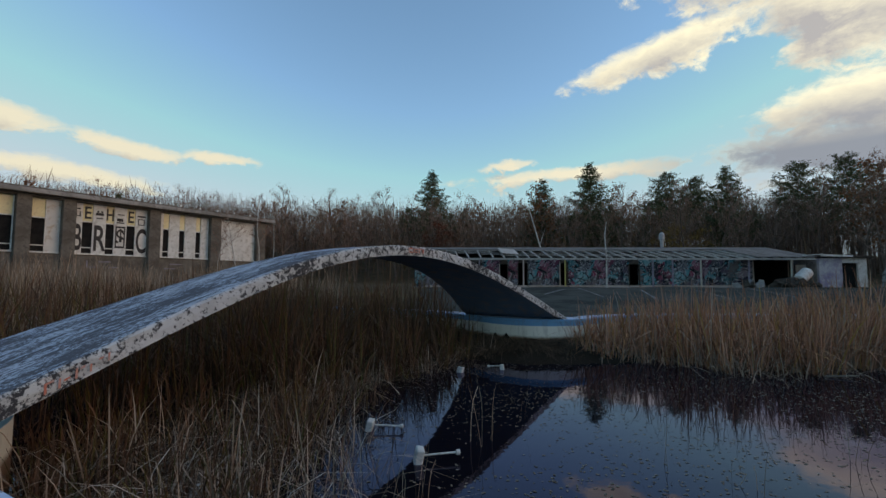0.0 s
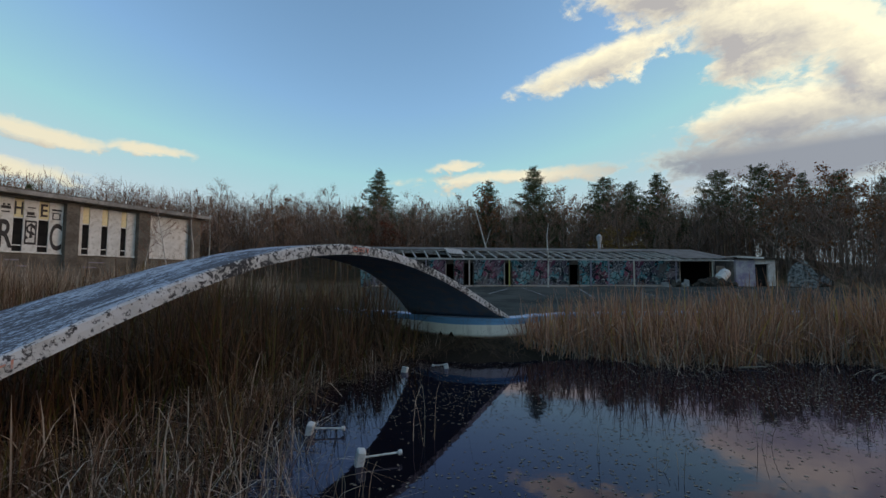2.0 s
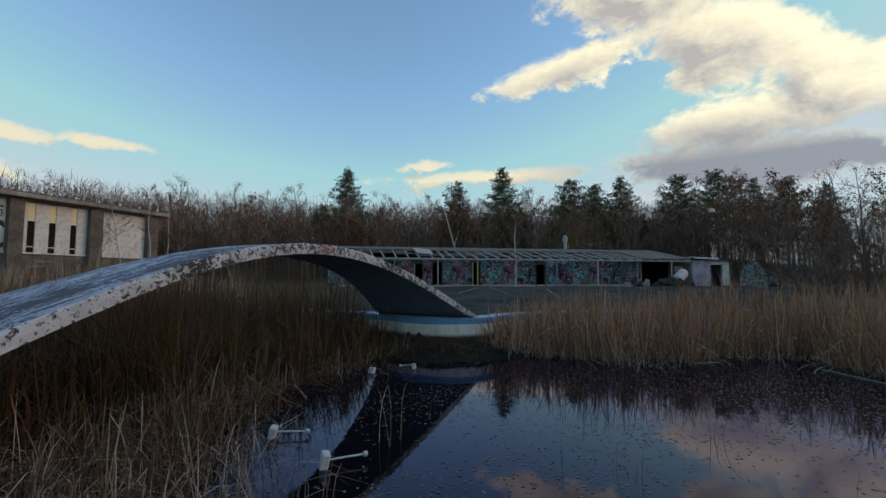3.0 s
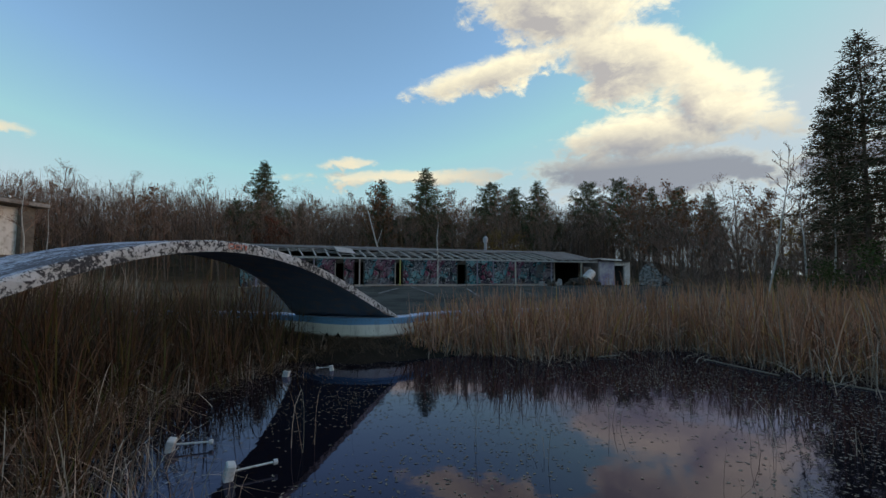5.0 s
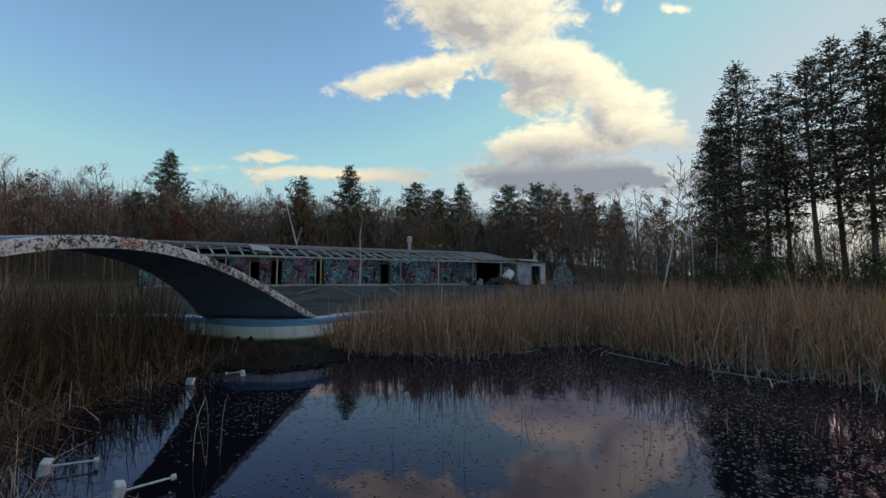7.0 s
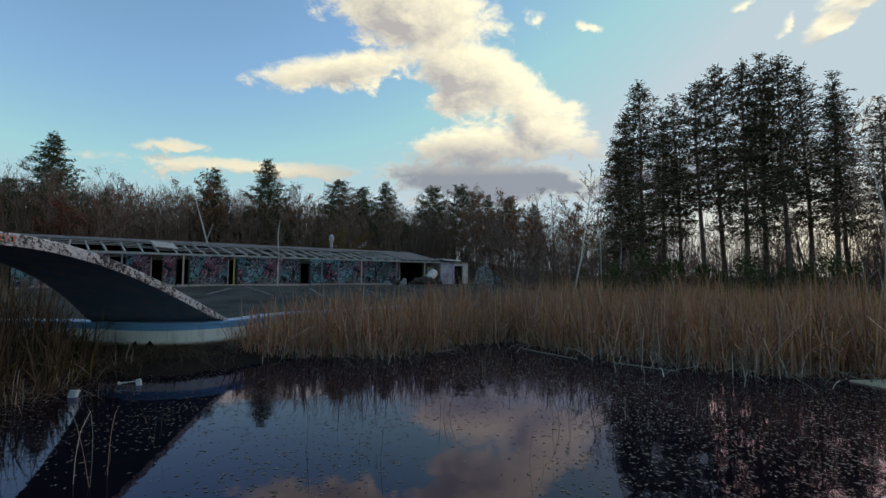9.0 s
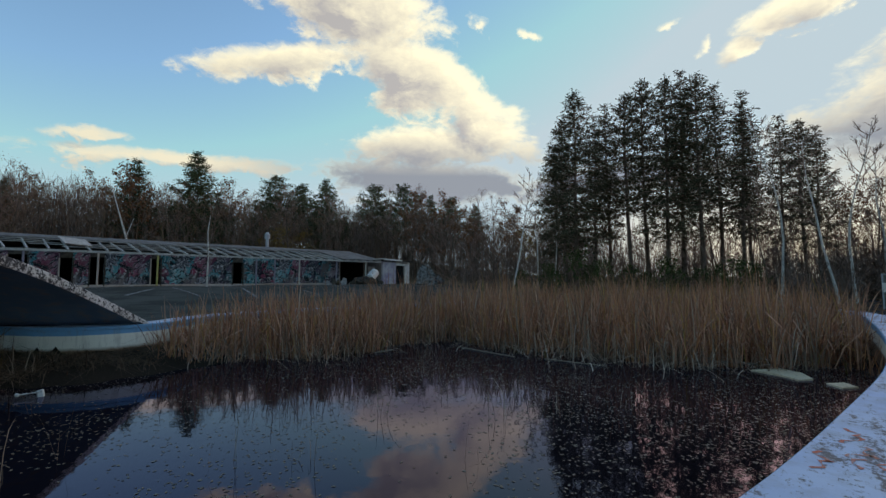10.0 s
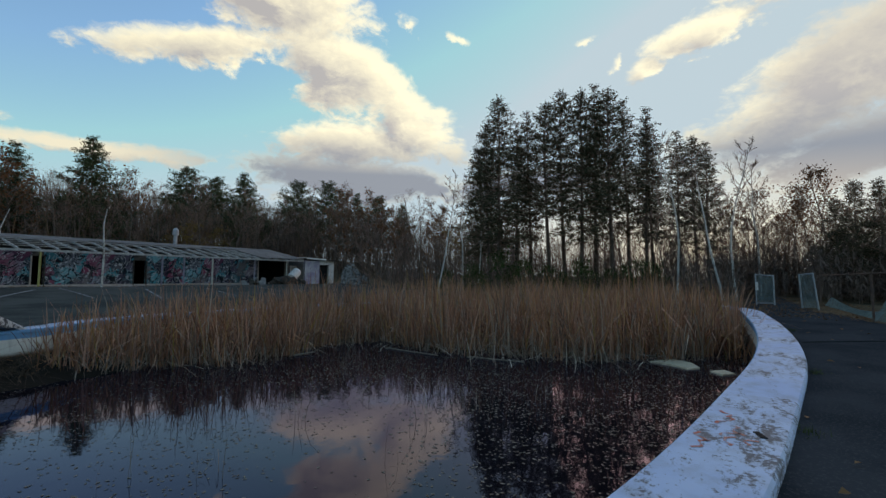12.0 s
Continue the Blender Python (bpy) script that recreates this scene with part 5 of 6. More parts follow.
def build_path():
    i0 = int(np.argmin(np.hypot(POOL[:, 0] + 3.4, POOL[:, 1] - 3.2)))
    line = np.roll(POOL_OUT, -i0, 0)
    norm = np.roll(offset_line(POOL_OUT, 1.0) - POOL_OUT, -i0, 0)
    k = int(np.argmin(np.hypot(line[:, 0] - 27.3, line[:, 1] - 1.2)))
    line, norm = line[:k], norm[:k]
    v, f, rows = [], [], 14
    for p, n in zip(line, norm):
        w = float(np.interp(p[0], [-3, 5, 11, 20, 24, 28], [6.5, 6.0, 4.6, 2.7, 2.6, 3.6]))
        for j in range(rows):
            q = p + n * (0.02 + w * j / (rows - 1))
            v.append((*q, float(ground_z(*q)) + 0.022 + 0.008 * math.sin(q[0] * 1.3 + q[1] * 0.9)))
    for i in range(len(line) - 1):
        for j in range(rows - 1):
            f.append((i * rows + j, i * rows + j + 1, (i + 1) * rows + j + 1, (i + 1) * rows + j))
    path = obj("pavement", v, f, M["path"], smooth=True)
    tagged(path, "dark worn asphalt path along the pool rim", "pavement", kind="structure")
    # the way on through the gate
    v = [(x, y, float(ground_z(x, y)) + 0.03) for x in np.linspace(26, 44, 13) for y in np.linspace(-3.3, -0.9, 4)]
    f = [(i * 4 + j, (i + 1) * 4 + j, (i + 1) * 4 + j + 1, i * 4 + j + 1) for i in range(12) for j in range(3)]
    tagged(obj("pavement", v, f, M["path"], smooth=True), "dark asphalt path running on through the gate", "pavement", kind="structure")
    # a crack across the path
    rg = random.Random(3)
    pts = [Vector((12.9 + rg.uniform(-0.1, 0.1) + 0.25 * i, -1.5 - 0.33 * i, 0.0)) for i in range(9)]
    for q in pts:
        q.z = float(ground_z(q.x, q.y)) + 0.028
    acc = Acc()
    acc.tube(pts, [0.012 + 0.008 * rg.random() for _ in pts], 4)
    tagged(obj("crack", acc.v, acc.f, M["painted_dark"]), "dark crack running across the asphalt path", "crack", kind="structure")


build_path()


# ---- leaves on the ground and on the water ----
def scatter(name, pts, z, size, mat, label, seed, category="leaves", flat=0.06):
    """Small folded leaves lying about, in one mesh."""
    g = np.random.default_rng(seed)
    n = len(pts)
    a = g.uniform(0, 6.283, n)
    s = size * g.uniform(0.5, 1.25, n)
    dx, dy = np.cos(a) * s, np.sin(a) * s
    wx, wy = -np.sin(a) * s * 0.45, np.cos(a) * s * 0.45
    t = g.normal(0, flat, (n, 2)) * s[:, None]
    o = np.stack([pts[:, 0], pts[:, 1], z], -1)
    v = np.stack([o + np.stack([-dx, -dy, 0 * s], -1) * 0.5, o + np.stack([wx, wy, np.abs(t[:, 0])], -1) * 0.6, o + np.stack([dx, dy, 0.15 * np.abs(t[:, 1])], -1) * 0.5, o + np.stack([-wx, -wy, np.abs(t[:, 1])], -1) * 0.6], 1)
    b = np.arange(n)[:, None] * 4
    f = np.concatenate([b + np.array([[0, 3, 2]]), b + np.array([[0, 2, 1]])], 1).reshape(-1, 3)
    ob = obj(name, v.reshape(-1, 3), f, mat)
    return tagged(ob, label, category, kind="stuff")


def in_poly(n, poly, seed, keep=None):
    g = np.random.default_rng(seed)
    poly = np.array(poly, float)
    lo, hi = poly.min(0), poly.max(0)
    p = lo + g.random((n, 2)) * (hi - lo)
    p = p[inside(p[:, 0], p[:, 1], poly)]
    return p if keep is None else p[keep(p, g)]


def drift(p, g):
    """Leaves gather in drifts, thickest towards the rim and the reeds."""
    f = np.sin(p[:, 0] * 0.9 + 1.5 * np.sin(p[:, 1] * 0.7)) + np.sin(p[:, 1] * 1.7 - p[:, 0] * 0.6)
    near_rim = np.exp(-np.abs(p[:, 1] - np.interp(p[:, 0], POOL[:64, 0], POOL[:64, 1])) / 1.6)
    open_water = np.exp(-((p[:, 0] - 4.0) ** 2 + (p[:, 1] - 4.5) ** 2) / 9.0)
    right = 1 / (1 + np.exp(-(p[:, 0] - 6.5)))
    return g.random(len(p)) < np.clip(0.30 + 0.14 * f + 0.45 * near_rim * right + 0.4 * right - 0.10 * open_water, 0.04, 1)


pts = in_poly(150000, POOL[:], 900, drift)
pts = pts[(pts[:, 1] < 15) & (pts[:, 0] < 19) & (pts[:, 0] > -4.5)]
scatter("floating_leaf_litter", pts, np.full(len(pts), WATER_Z + 0.004), 0.058, M["floating"], "dead brown leaves floating on the water", 901, flat=0.05)
g = np.random.default_rng(905)
fr = np.concatenate([np.c_[g.uniform(-4, 27, 1500), g.uniform(-9, -0.5, 1500)], np.c_[g.uniform(20, 40, 3800), g.uniform(-6, 1.5, 3800)], np.c_[g.uniform(-4, 34, 2500), g.uniform(34.6, 36.0, 2500)], np.c_[g.uniform(27, 44, 3000), g.uniform(-2, 10, 3000)]])
fr = fr[~inside(fr[:, 0], fr[:, 1], POOL_OUT)]
onpath = (fr[:, 0] < 20) & (fr[:, 1] > -5) & (fr[:, 1] < 3)
fr = fr[~onpath | (g.random(len(fr)) < 0.10)]
M["litter"] = material("fallen_leaf", reed_colour([(0.0, (0.20, 0.09, 0.04)), (0.5, (0.30, 0.15, 0.07)), (1.0, (0.16, 0.08, 0.04))]), rough=0.85)
scatter("leaf_litter", fr, ground_z(fr[:, 0], fr[:, 1]) + 0.045, 0.11, M["litter"], "fallen rust-brown leaves along the path edge", 906, flat=0.25)

# ---- reeds and stalks near the camera ----
NEAR_LEFT = [(-1.0, 7.6), (-1.9, 7.3), (-2.9, 5.0), (-3.9, 4.4), (-3.3, 3.4), (-2.7, 3.1), (-2.0, 2.85), (-0.9, 2.6), (-1.3, 3.8), (-1.5, 5.2)]
reed_bed("reed_bed", NEAR_LEFT, 200, 400, 0.45, 1.15, M["reed_shaded"], "bent brown reeds in the shallows near the rim", clump=4, spread=0.12, lean_sd=0.32, bent=0.5, width=(0.008, 0.017))
reed_bed("reed_bed", [(-0.3, 3.0), (-1.0, 2.7), (-1.7, 4.4), (-1.4, 6.4), (-0.7, 5.0)], 70, 410, 0.45, 1.0, M["reed_grey"], "scattered bleached stalks standing in the water", clump=3, spread=0.10, lean_sd=0.3, bent=0.5, width=(0.005, 0.011))
reed_bed("reed_bed", [(-2.4, 3.5), (-1.0, 2.9), (-0.8, 4.4), (-1.5, 5.8), (-2.3, 5.0)], 55, 415, 0.6, 1.25, M["reed_grey"], "pale bent blades standing out before darker reeds", clump=3, spread=0.12, lean_sd=0.35, bent=0.6, width=(0.007, 0.014))
reed_bed("reed_bed", [(-3.1, 3.3), (-3.6, 3.6), (-4.1, 4.4), (-3.5, 4.7), (-2.8, 3.9)], 260, 417, 0.45, 0.8, M["reed_shaded"], "short dark reeds below the bridge's near foot", clump=3, spread=0.08, lean_sd=0.25)
reed_bed("reed_bed", [(-0.65, 2.2), (-2.2, 2.4), (-3.3, 2.9), (-4.3, 4.2), (-2.9, 5.0), (-1.3, 3.5)], 190, 418, 0.5, 1.1, M["reed_shaded"], "bent brown reeds against the near rim", clump=5, lean_sd=0.3, width=(0.008, 0.018))
reed_bed("reed_bed", [(-0.65, 2.2), (-2.2, 2.4), (-3.3, 2.9), (-4.3, 4.2), (-2.9, 5.0), (-1.3, 3.5)], 105, 419, 0.8, 1.45, M["reed_grey"], "long pale blades arching out of the dark reeds", clump=4, spread=0.14, lean_sd=0.4, bent=0.8, width=(0.009, 0.018))
# broken stems lying along the front of the beds
reed_bed("fallen_reeds", [(-0.3, 9.6), (-1.3, 8.2), (-2.2, 7.0), (-2.8, 5.2), (-3.5, 4.4), (-2.6, 7.4), (-1.6, 9.2), (0.2, 11.2), (3.0, 12.6), (1.6, 12.9), (0.9, 12.0)], 170, 420, 0.5, 1.2, M["reed_grey"], "broken pale reeds slumped over the water's edge", clump=3, lean_sd=0.8, bent=0.5, width=(0.007, 0.016))
reed_bed("fallen_reeds", [(3.0, 11.6), (5.3, 10.3), (6.2, 9.2), (8.0, 9.1), (9.2, 9.8), (10.9, 9.2), (10.2, 6.8), (10.1, 5.4), (10.9, 2.8), (12.3, 0.7), (13.2, 0.6), (11.8, 3.4), (11.0, 5.8), (11.9, 9.4), (9.3, 10.6), (6.4, 10.2), (3.6, 12.1)], 70, 430, 0.4, 1.2, M["reed_grey"],
         "broken pale reeds slumped along the bed", clump=3, lean_sd=0.8, bent=0.45)
# the far left beyond the bridge, pale dry grass before the hall
reed_bed("grass_bed", [(-9.8, 8.6), (-13.2, 11), (-16.5, 15), (-17.5, 20), (-14, 24), (-9, 25), (-5, 23), (-8.0, 18), (-9.0, 12)], 75, 440, 1.7, 2.7, M["reed_grey"], "pale dry grass before the derelict hall", lean_sd=0.22, bent=0.35, width=(0.012, 0.024),
         base=lambda x, y: np.maximum(ground_z(x, y), WATER_Z) - 0.03)
reed_bed("grass_bed", [(-14, 11), (-20, 14), (-21.5, 20), (-17.5, 25), (-12.5, 31), (-9, 30), (-11, 25), (-15, 20)], 50, 450, 1.7, 2.7, M["reed_grey"], "pale dry grass before the derelict hall", lean_sd=0.22, bent=0.35, width=(0.012, 0.024),
         base=lambda x, y: np.maximum(ground_z(x, y), WATER_Z) - 0.03)


def stalk_clump(x, y, count, hmin, hmax, seed, spread=0.10, mat="reed_grey"):
    """A few lone stalks that rise from the open water."""
    g = np.random.default_rng(seed)
    n = count
    x, y, hmin, hmax = x * WIDE, y * WIDE, hmin * WIDE, hmax * WIDE
    ob = blades("water_stalk", x + g.normal(0, spread, n), y + g.normal(0, spread, n), np.full(n, WATER_Z - 0.02), g.uniform(hmin, hmax, n), g.normal(0, 0.22, n), np.where(g.random(n) < 0.45, g.uniform(0.4, 0.9, n), 0.05), g.uniform(0.005, 0.009, n), M[mat], seed)
    return tagged(ob, "few dry stalks standing in open water", "reeds", "lone stalks", "stuff")


for k, (x, y, c, h0, h1) in enumerate(((0.45, 5.6, 7, 0.5, 1.1), (-0.25, 4.1, 8, 0.3, 0.8), (1.15, 6.4, 4, 0.4, 0.8), (2.3, 5.0, 3, 0.4, 0.7), (2.9, 4.3, 4, 0.3, 0.6), (1.2, 3.1, 3, 0.3, 0.55), (3.9, 6.2, 4, 0.4, 0.9), (4.6, 5.0, 5, 0.3, 0.8), (5.6, 3.6, 9, 0.4, 1.0), (6.3, 3.2, 7, 0.3, 0.9),
                                       (5.9, 5.0, 4, 0.3, 0.7), (7.4, 2.4, 6, 0.2, 0.7), (7.0, 6.6, 5, 0.5, 1.3), (8.4, 7.6, 6, 0.3, 0.9), (4.2, 2.9, 3, 0.25, 0.5), (0.7, 9.4, 5, 0.3, 0.9))):
    stalk_clump(x, y, c, h0, h1, 1000 + 7 * k)


# ---- pipes, boards and other things in the water ----
M["pvc"] = material("dirty_white_plastic", mottled((0.52, 0.51, 0.48), (0.62, 0.61, 0.58), 5.0, (0.30, 0.27, 0.22), 14.0), rough=0.5)
M["foam"] = material("yellowed_foam_board", mottled((0.66, 0.52, 0.34), (0.72, 0.60, 0.42), 3.0, (0.42, 0.34, 0.24), 12.0), rough=0.85, bump=0.2)
M["grey_log"] = material("weathered_grey_pole", mottled((0.18, 0.14, 0.11), (0.26, 0.21, 0.17), 3.0, (0.14, 0.11, 0.09), 12.0), rough=0.9)


def tube_between(name, a, b, r, mat, parent=None, label="", sides=10):
    acc = Acc()
    acc.tube([Vector(a), Vector(b)], [r, r], sides)
    n = len(acc.v)
    acc.f += [tuple(reversed(range(sides))), tuple(range(n - sides, n))]
    return obj(name, acc.v, acc.f, mat, parent, label)


def skimmer(x, y, yaw, tilt, label, length=0.43, block=0.2):
    """A float block with a pipe and a knob at its end."""
    t = tagged(new("pool_fitting"), label, "pool fitting")
    t.matrix_basis = pose(x * WIDE, y * WIDE, WATER_Z + 0.03, 0, tilt, yaw) @ Matrix.Scale(WIDE, 4)
    box("block", (0, 0, 0.02), (0.09, 0.13, block), M["pvc"], t, rot=(8, 12, 0), bevel=0.012)
    tube_between("pipe", (0.04, 0, 0.05), (length, 0, 0.04), 0.011, M["pvc"], t)
    k = lathe("knob", [(0.012, -0.025), (0.03, -0.02), (0.03, 0.02), (0.012, 0.025)], 10, M["pvc"], t)
    k.matrix_basis = pose(length, 0, 0.04, 0, 90, 0)
    return t


skimmer(-0.98, 6.08, -4, 0, "white plastic pool fitting floating on its pipe")
skimmer(-0.27, 5.02, 12, -2, "white plastic float and pipe in dark water", 0.45, 0.24)
skimmer(1.33, 10.15, 170, 0, "small white plastic float with broken pipe", 0.3, 0.13)
skimmer(0.38, 9.84, 60, 0, "small white plastic float among dead reeds", 0.12, 0.14)
skimmer(-2.2, 4.1, 100, 10, "white plastic block sunk among the reeds", 0.15, 0.25)


def foam_board(pts, z, label):
    n = len(pts)
    pts = [(x * WIDE, y * WIDE) for x, y in pts]
    v = [(x, y, z + 0.01 * math.sin(3 * i)) for i, (x, y) in enumerate(pts)] + [(x, y, z - 0.05) for x, y in pts]
    f = [tuple(range(n)), tuple(reversed(range(n, 2 * n)))] + [(i, i + n, (i + 1) % n + n, (i + 1) % n) for i in range(n)]
    return tagged(obj("foam_board", v, f, M["foam"]), label, "foam board", "foam boards")


foam_board([(11.95, 1.5), (12.55, 1.05), (12.3, 0.65), (11.7, 0.45), (11.45, 0.65), (11.75, 1.0)], WATER_Z + 0.04, "cracked yellowed foam board floating at the reeds")
foam_board([(11.45, 0.25), (11.75, 0.0), (11.45, -0.2), (11.15, 0.02)], WATER_Z + 0.035, "smaller piece of yellowed foam board afloat")


def pole(a, b, r, label):
    acc = Acc()
    a, b = Vector((a[0] * WIDE, a[1] * WIDE, a[2])), Vector((b[0] * WIDE, b[1] * WIDE, b[2]))
    rg = random.Random(int(abs(a.x * 100)))
    pts = [a.lerp(b, i / 6) + Vector((rg.uniform(-0.02, 0.02), rg.uniform(-0.02, 0.02), 0)) for i in range(7)]
    acc.tube(pts, [r * (1 - 0.05 * i) for i in range(7)], 8)
    acc.f += [tuple(reversed(range(8))), tuple(range(48, 56))]
    return tagged(obj("pole", acc.v, acc.f, M["grey_log"]), label, "pole", "drifting poles")


pole((10.2, 8.2, WATER_Z + 0.02), (9.9, 6.2, WATER_Z + 0.03), 0.025, "weathered grey pole lying along the reeds")
pole((10.2, 5.5, WATER_Z + 0.02), (10.3, 4.0, WATER_Z + 0.02), 0.025, "weathered grey pole half afloat by the reeds")
pole((12.0, 2.6, WATER_Z + 0.12), (12.6, 1.1, WATER_Z + 0.10), 0.035, "pale stick caught in the reeds")
pole((7.9, 9.35, WATER_Z + 0.02), (8.5, 9.2, WATER_Z + 0.07), 0.03, "pale broken pole end by the reeds")


# ---- fence and gates ----
M["galv"] = material("dull_galvanised_steel", mottled((0.28, 0.31, 0.33), (0.38, 0.41, 0.43), 5.0), rough=0.5, metal=0.6)
M["green_mesh"] = material("grey_green_fence_wire", mottled((0.13, 0.19, 0.19), (0.18, 0.25, 0.24), 5.0), rough=0.6)
M["rust_rail"] = material("rusty_fence_rail", mottled((0.09, 0.06, 0.05), (0.14, 0.09, 0.07), 5.0), rough=0.8)


def chain_link(parent, corners, cell, r, mat, sag=0.0):
    """Two sets of slanting wires across a four-cornered panel (corners: foot a, foot b, top b, top a)."""
    a, b, c, d = (Vector(q) for q in corners)
    wide, high = (b - a).length, (d - a).length

    def at(u, v):
        p = a.lerp(b, u).lerp(d.lerp(c, u), v)
        p.z -= sag * math.sin(math.pi * u) * v
        return p
    acc = Acc()
    n = int((wide + high) / cell)
    for s in (0, 1):
        for i in range(n):
            o = (i + 0.5) * cell
            # the wire u*wide + v*high = o, clipped to the panel
            u0, v0 = (min(o / wide, 1.0), max(0.0, (o - wide) / high)), (max(0.0, (o - high) / wide), min(o / high, 1.0))
            p, q = u0, v0
            if s:
                p, q = (1 - p[0], p[1]), (1 - q[0], q[1])
            acc.tube([at(*p), at((p[0] + q[0]) / 2, (p[1] + q[1]) / 2), at(*q)], [r, r, r], 3)
    return tagged(obj("wire_mesh", acc.v, acc.f, mat, parent), "grey-green chain-link wire", kind="stuff")


def fence_post(parent, x, y, h, lean=(0, 0), r=0.035, mat="galv", label=""):
    z = float(ground_z(x, y))
    a, b = (x, y, z - 0.1), (x + lean[0], y + lean[1], z + h)
    return tube_between("post", a, b, r, M[mat], parent, label)


GZ0 = 0.12
gate = tagged(new("gate_leaf"), "open chain-link gate leaf with grey-green wire", "gate")
fence_post(gate, 29.2, -1.40, 1.68)
fence_post(gate, 29.0, -2.15, 1.62)
tube_between("top_rail", (29.2, -1.40, 1.76), (29.0, -2.15, 1.70), 0.025, M["galv"], gate)
tube_between("bottom_rail", (29.2, -1.40, 0.26), (29.0, -2.15, 0.26), 0.025, M["galv"], gate)
chain_link(gate, [(29.2, -1.40, 0.26), (29.0, -2.15, 0.26), (29.0, -2.15, 1.70), (29.2, -1.40, 1.76)], 0.055, 0.007, M["green_mesh"])
box("sign_plate", (29.14, -1.44, 1.15), (0.02, 0.13, 0.42), M["white_panel"], gate, "small blank white plate", rot=(0, 0, 15))

panel = tagged(new("fence_panel"), "leaning chain-link panel beside the gateway", "fence panel")
fence_post(panel, 26.9, -3.05, 1.62, (0.0, 0.08))
fence_post(panel, 26.6, -3.6, 1.7, (0.0, 0.16))
tube_between("top_rail", (26.9, -2.97, 1.72), (26.6, -3.45, 1.80), 0.025, M["galv"], panel)
chain_link(panel, [(26.9, -3.05, 0.2), (26.6, -3.6, 0.2), (26.6, -3.45, 1.78), (26.9, -2.97, 1.70)], 0.055, 0.007, M["green_mesh"])

fence = tagged(new("chain_link_fence"), "broken chain-link fence with rusty top rail", "fence")
fence_post(fence, 20.3, -4.15, 1.62, mat="rust_rail")
fence_post(fence, 14.5, -6.4, 1.62, mat="rust_rail")
tube_between("top_rail", (26.6, -3.5, 1.66), (20.3, -4.15, 1.72), 0.024, M["rust_rail"], fence, "rusty top rail")
tube_between("top_rail", (20.3, -4.15, 1.72), (14.5, -6.4, 1.72), 0.024, M["rust_rail"], fence, "rusty top rail")
chain_link(fence, [(20.3, -4.15, 0.15), (14.5, -6.4, 0.15), (14.5, -6.4, 1.7), (19.2, -4.6, 1.7)], 0.06, 0.007, M["green_mesh"])
chain_link(fence, [(26.2, -3.75, 0.35), (20.6, -4.3, 0.17), (20.6, -4.5, 0.45), (25.9, -3.95, 0.75)], 0.07, 0.007, M["green_mesh"], 0.2)


# ---- thatch: dead blades matted on the shallow water ----
M["thatch"] = material("matted_dead_reed", reed_colour([(0.0, (0.09, 0.06, 0.04)), (0.5, (0.16, 0.11, 0.075)), (1.0, (0.06, 0.04, 0.028))]), rough=0.9)


def matted(poly, n, seed, label):
    g = np.random.default_rng(seed)
    p = in_poly(n, np.array(poly) * WIDE, seed)
    p = p[inside(p[:, 0], p[:, 1], POOL_IN)]
    k = len(p)
    ob = blades("reed_thatch", p[:, 0], p[:, 1], np.maximum(WATER_Z, ground_z(p[:, 0], p[:, 1])) + 0.004 + g.uniform(0, 0.05, k), g.uniform(0.06, 0.16, k), g.normal(0, 1.0, k) * 4.5, np.zeros(k), g.uniform(0.008, 0.02, k), M["thatch"], seed + 1, seg=2)
    me = ob.data
    co = np.zeros(len(me.vertices) * 3, np.float32)
    me.vertices.foreach_get("co", co)
    co = co.reshape(-1, 3)
    co[:, 2] = np.maximum(co[:, 2], WATER_Z + 0.003)
    me.vertices.foreach_set("co", co.reshape(-1))
    me.update()
    return tagged(ob, label, "reeds", kind="stuff")


matted([(-0.9, 8.9), (-1.7, 7.6), (-2.2, 6.0), (-1.9, 4.6), (-1.1, 3.4), (-0.9, 2.5), (-2.6, 3.2), (-3.4, 4.0), (-4.4, 5.0), (-4.5, 7.5), (-2.0, 10.0), (0.2, 12.4), (0.7, 11.8)], 16000, 950, "matted dead reeds on the shallow water")
reed_bed("reed_bed", [(0.2, 12.3), (1.2, 12.0), (1.55, 12.7), (0.9, 13.8)], 110, 335, 0.5, 1.1, M["reed_shaded"], "dark reeds on the mud beside the wall", keep=by_bridge("out"))
reed_bed("fallen_reeds", [(0.9, 12.2), (2.2, 11.2), (3.8, 11.4), (4.3, 12.6), (3.2, 12.9), (1.6, 13.0)], 60, 336, 0.3, 0.7, M["reed_shaded"], "dark slumped stems on the mud bank", clump=4, lean_sd=0.8, bent=0.6)
matted([(0.5, 12.0), (1.2, 13.6), (2.0, 14.6), (4.0, 14.6), (4.2, 13.0), (3.2, 11.3), (2.0, 11.6), (0.6, 11.6)], 14000, 960, "matted dead reeds below the bridge end")


# ---- red spray paint on the rim and on the bridge ----
M["red_paint"] = material("faded_red_spray_paint", mottled((0.62, 0.15, 0.09), (0.55, 0.26, 0.20), 6.0, (0.50, 0.42, 0.42), 14.0), rough=0.75)


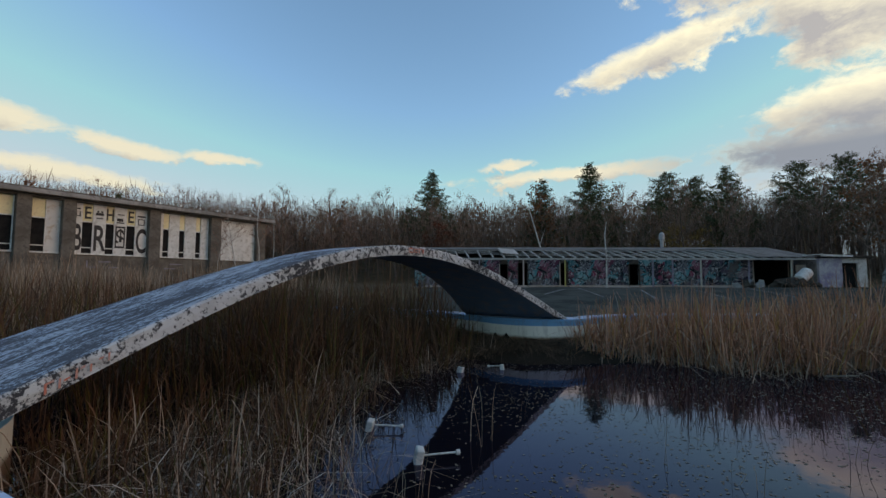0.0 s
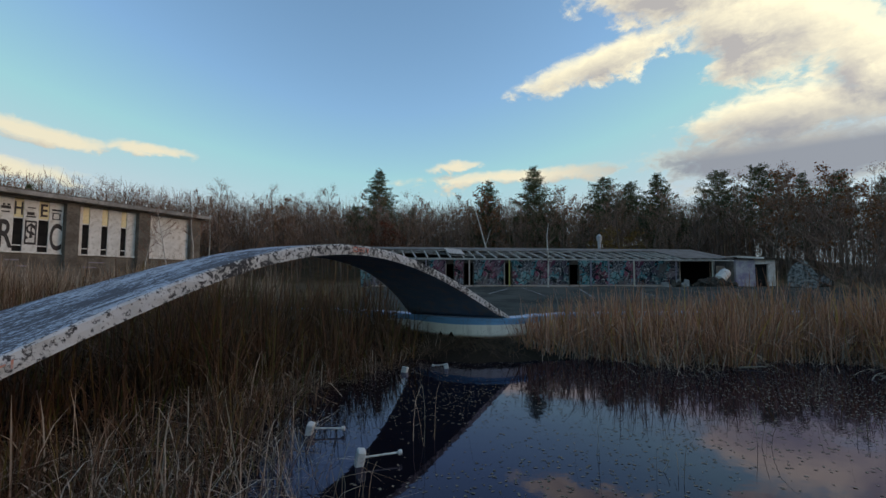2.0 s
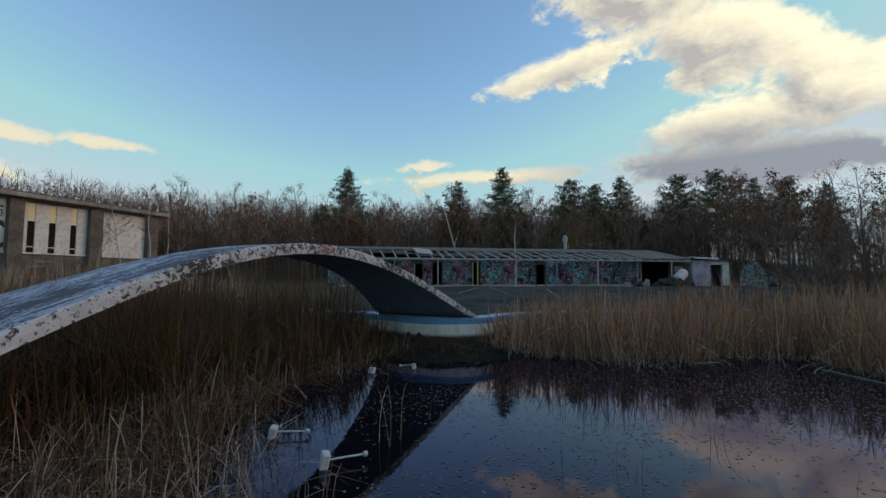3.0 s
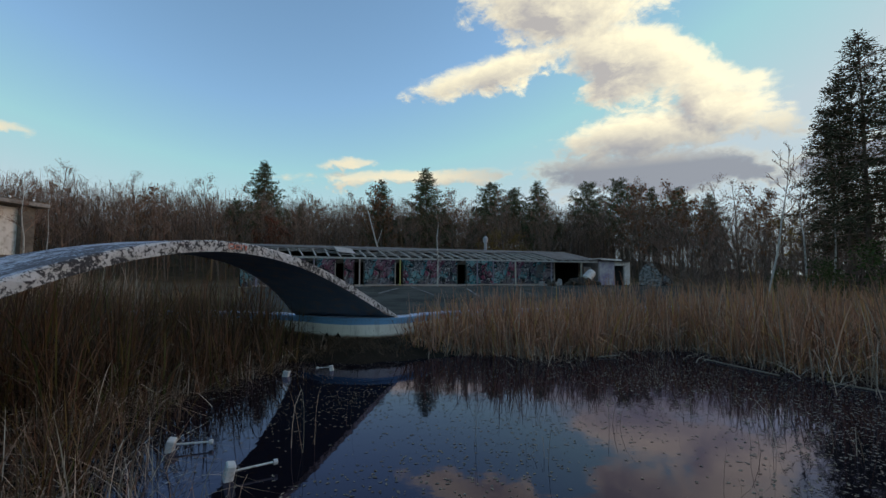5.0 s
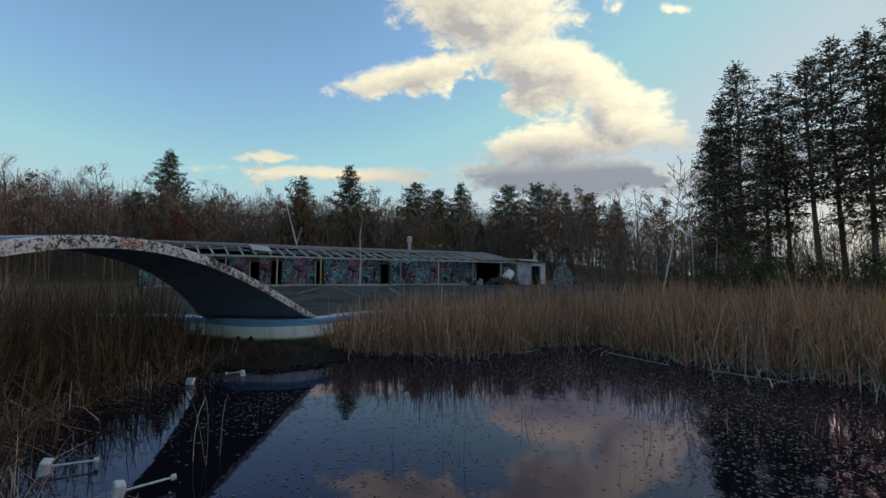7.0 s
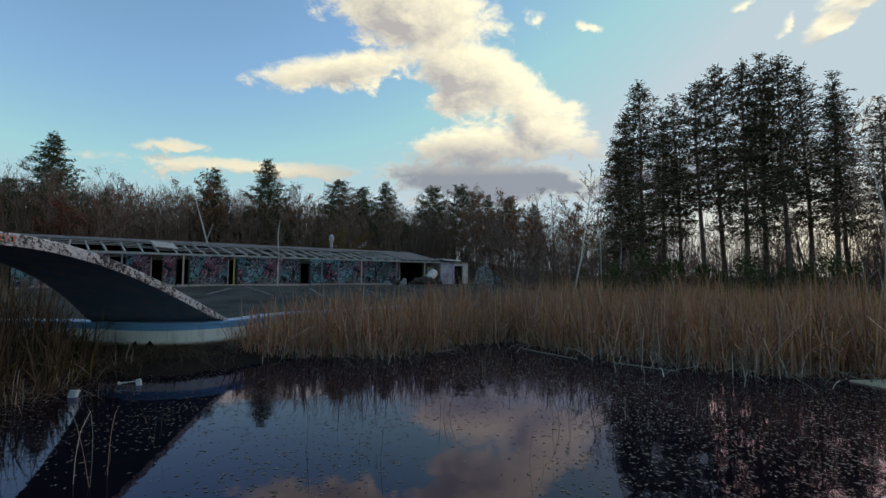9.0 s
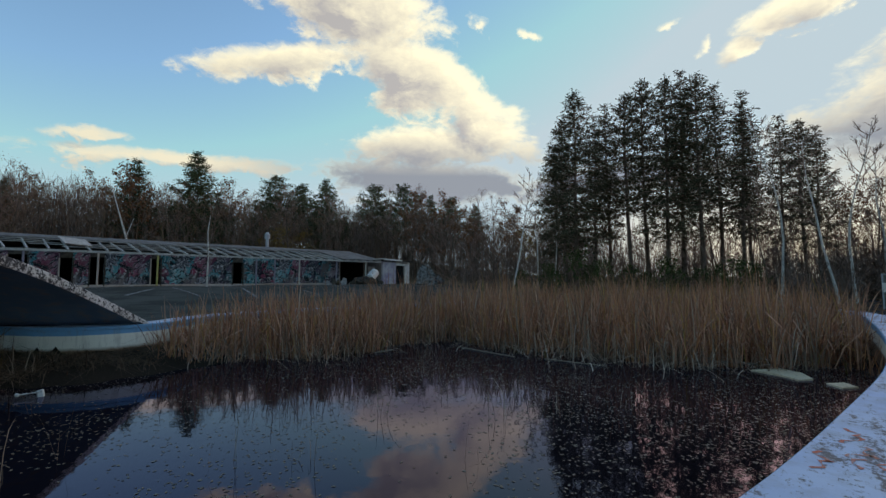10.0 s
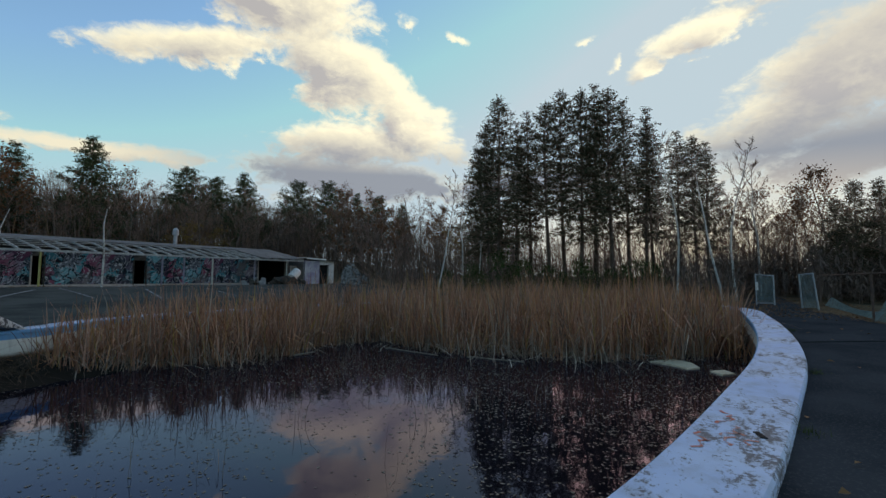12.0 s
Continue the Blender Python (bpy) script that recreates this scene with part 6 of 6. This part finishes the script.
def paint_stroke(pts, w, name, label, parent=None):
    """A flat stroke of paint that follows its points (x, y, z) on a level surface."""
    pts = [Vector(p) for p in pts]
    v, f = [], []
    for i, p in enumerate(pts):
        d = pts[min(i + 1, len(pts) - 1)] - pts[max(i - 1, 0)]
        s = Vector((-d.y, d.x, 0)).normalized() * w * 0.5 * (0.6 + 0.5 * math.sin(2.1 * i + 0.7))
        v += [tuple(p - s), tuple(p + s)]
    f = [(2 * i, 2 * i + 1, 2 * i + 3, 2 * i + 2) for i in range(len(pts) - 1)]
    return tagged(obj(name, v, f, M["red_paint"], parent), label, "" if parent else "paint mark", "" if parent else "red marks", "" if parent else "structure")


ZR = RIM_Z + 0.004
rg = random.Random(31)
for x, y, dx, dy in ((4.35, 0.10, 0.22, -0.10), (4.55, 0.04, 0.20, 0.06), (4.75, -0.05, 0.15, -0.16), (4.5, -0.12, 0.26, -0.03), (4.85, -0.22, 0.25, 0.05), (5.1, -0.06, 0.24, -0.12), (4.6, -0.24, 0.15, -0.06), (5.35, -0.16, 0.2, 0.06)):
    pts = [(x + dx * k / 4 + rg.uniform(-0.02, 0.02), y + dy * k / 4 + 0.04 * math.sin(k * 1.7 + x * 5), ZR) for k in range(5)]
    paint_stroke(pts, 0.035, "red_mark", "faded orange-red spray stroke on the rim")
slot = tagged(box("drain_slot", (4.93, -0.36, RIM_Z + 0.002), (0.16, 0.05, 0.012), M["painted_dark"], None, "", rot=(0, 0, 20), bevel=0.004), "small dark drain slot in the rim", "drain slot", kind="structure")


def fascia_marks(spots, side, label):
    for u, dz, ln, h in spots:
        c, w, z = bridge_section(u)
        c2, w2, z2 = bridge_section(u + ln)
        o = 0.026
        a, b = c + side * (w + o) * BR_S, c2 + side * (w2 + o) * BR_S
        v = [(*a, z - dz), (*b, z2 - dz), (*b, z2 - dz - h), (*a, z - dz - h)]
        obj("red_scrawl", v, [(0, 1, 2, 3)], M["red_paint"], bridge, label)


fascia_marks([(0.526, 0.05, 0.003, 0.12), (0.529, 0.05, 0.007, 0.03), (0.529, 0.14, 0.007, 0.03), (0.538, 0.06, 0.003, 0.10), (0.542, 0.06, 0.006, 0.03), (0.542, 0.13, 0.006, 0.03), (0.550, 0.05, 0.003, 0.12), (0.554, 0.05, 0.004, 0.03), (0.560, 0.06, 0.003, 0.11)], -1, "red scrawl on the fascia")
fascia_marks([(0.072, 0.08, 0.0015, 0.11), (0.0735, 0.08, 0.004, 0.022), (0.080, 0.10, 0.0015, 0.10), (0.083, 0.13, 0.004, 0.02), (0.090, 0.08, 0.0015, 0.11), (0.093, 0.09, 0.003, 0.022), (0.099, 0.11, 0.0015, 0.08), (0.105, 0.09, 0.003, 0.02), (0.111, 0.08, 0.0015, 0.09)], -1, "faded red scrawl on the fascia")

# weeds at the foot of the rim, beside the path
g = np.random.default_rng(970)
for x, y in ((5.6, -0.74), (9.0, -1.25), (15.5, -1.55)):
    n = 60
    ob = blades("weed_tuft", x + g.normal(0, 0.08, n), y + g.normal(0, 0.05, n), np.full(n, 0.13), g.uniform(0.04, 0.14, n), g.normal(0, 0.5, n), g.uniform(0, 0.5, n), g.uniform(0.004, 0.008, n), M["green_leaf"], int(x * 10), seg=2)
    tagged(ob, "small weed tuft at the foot of the rim", "weed", "weeds by the rim", "stuff")
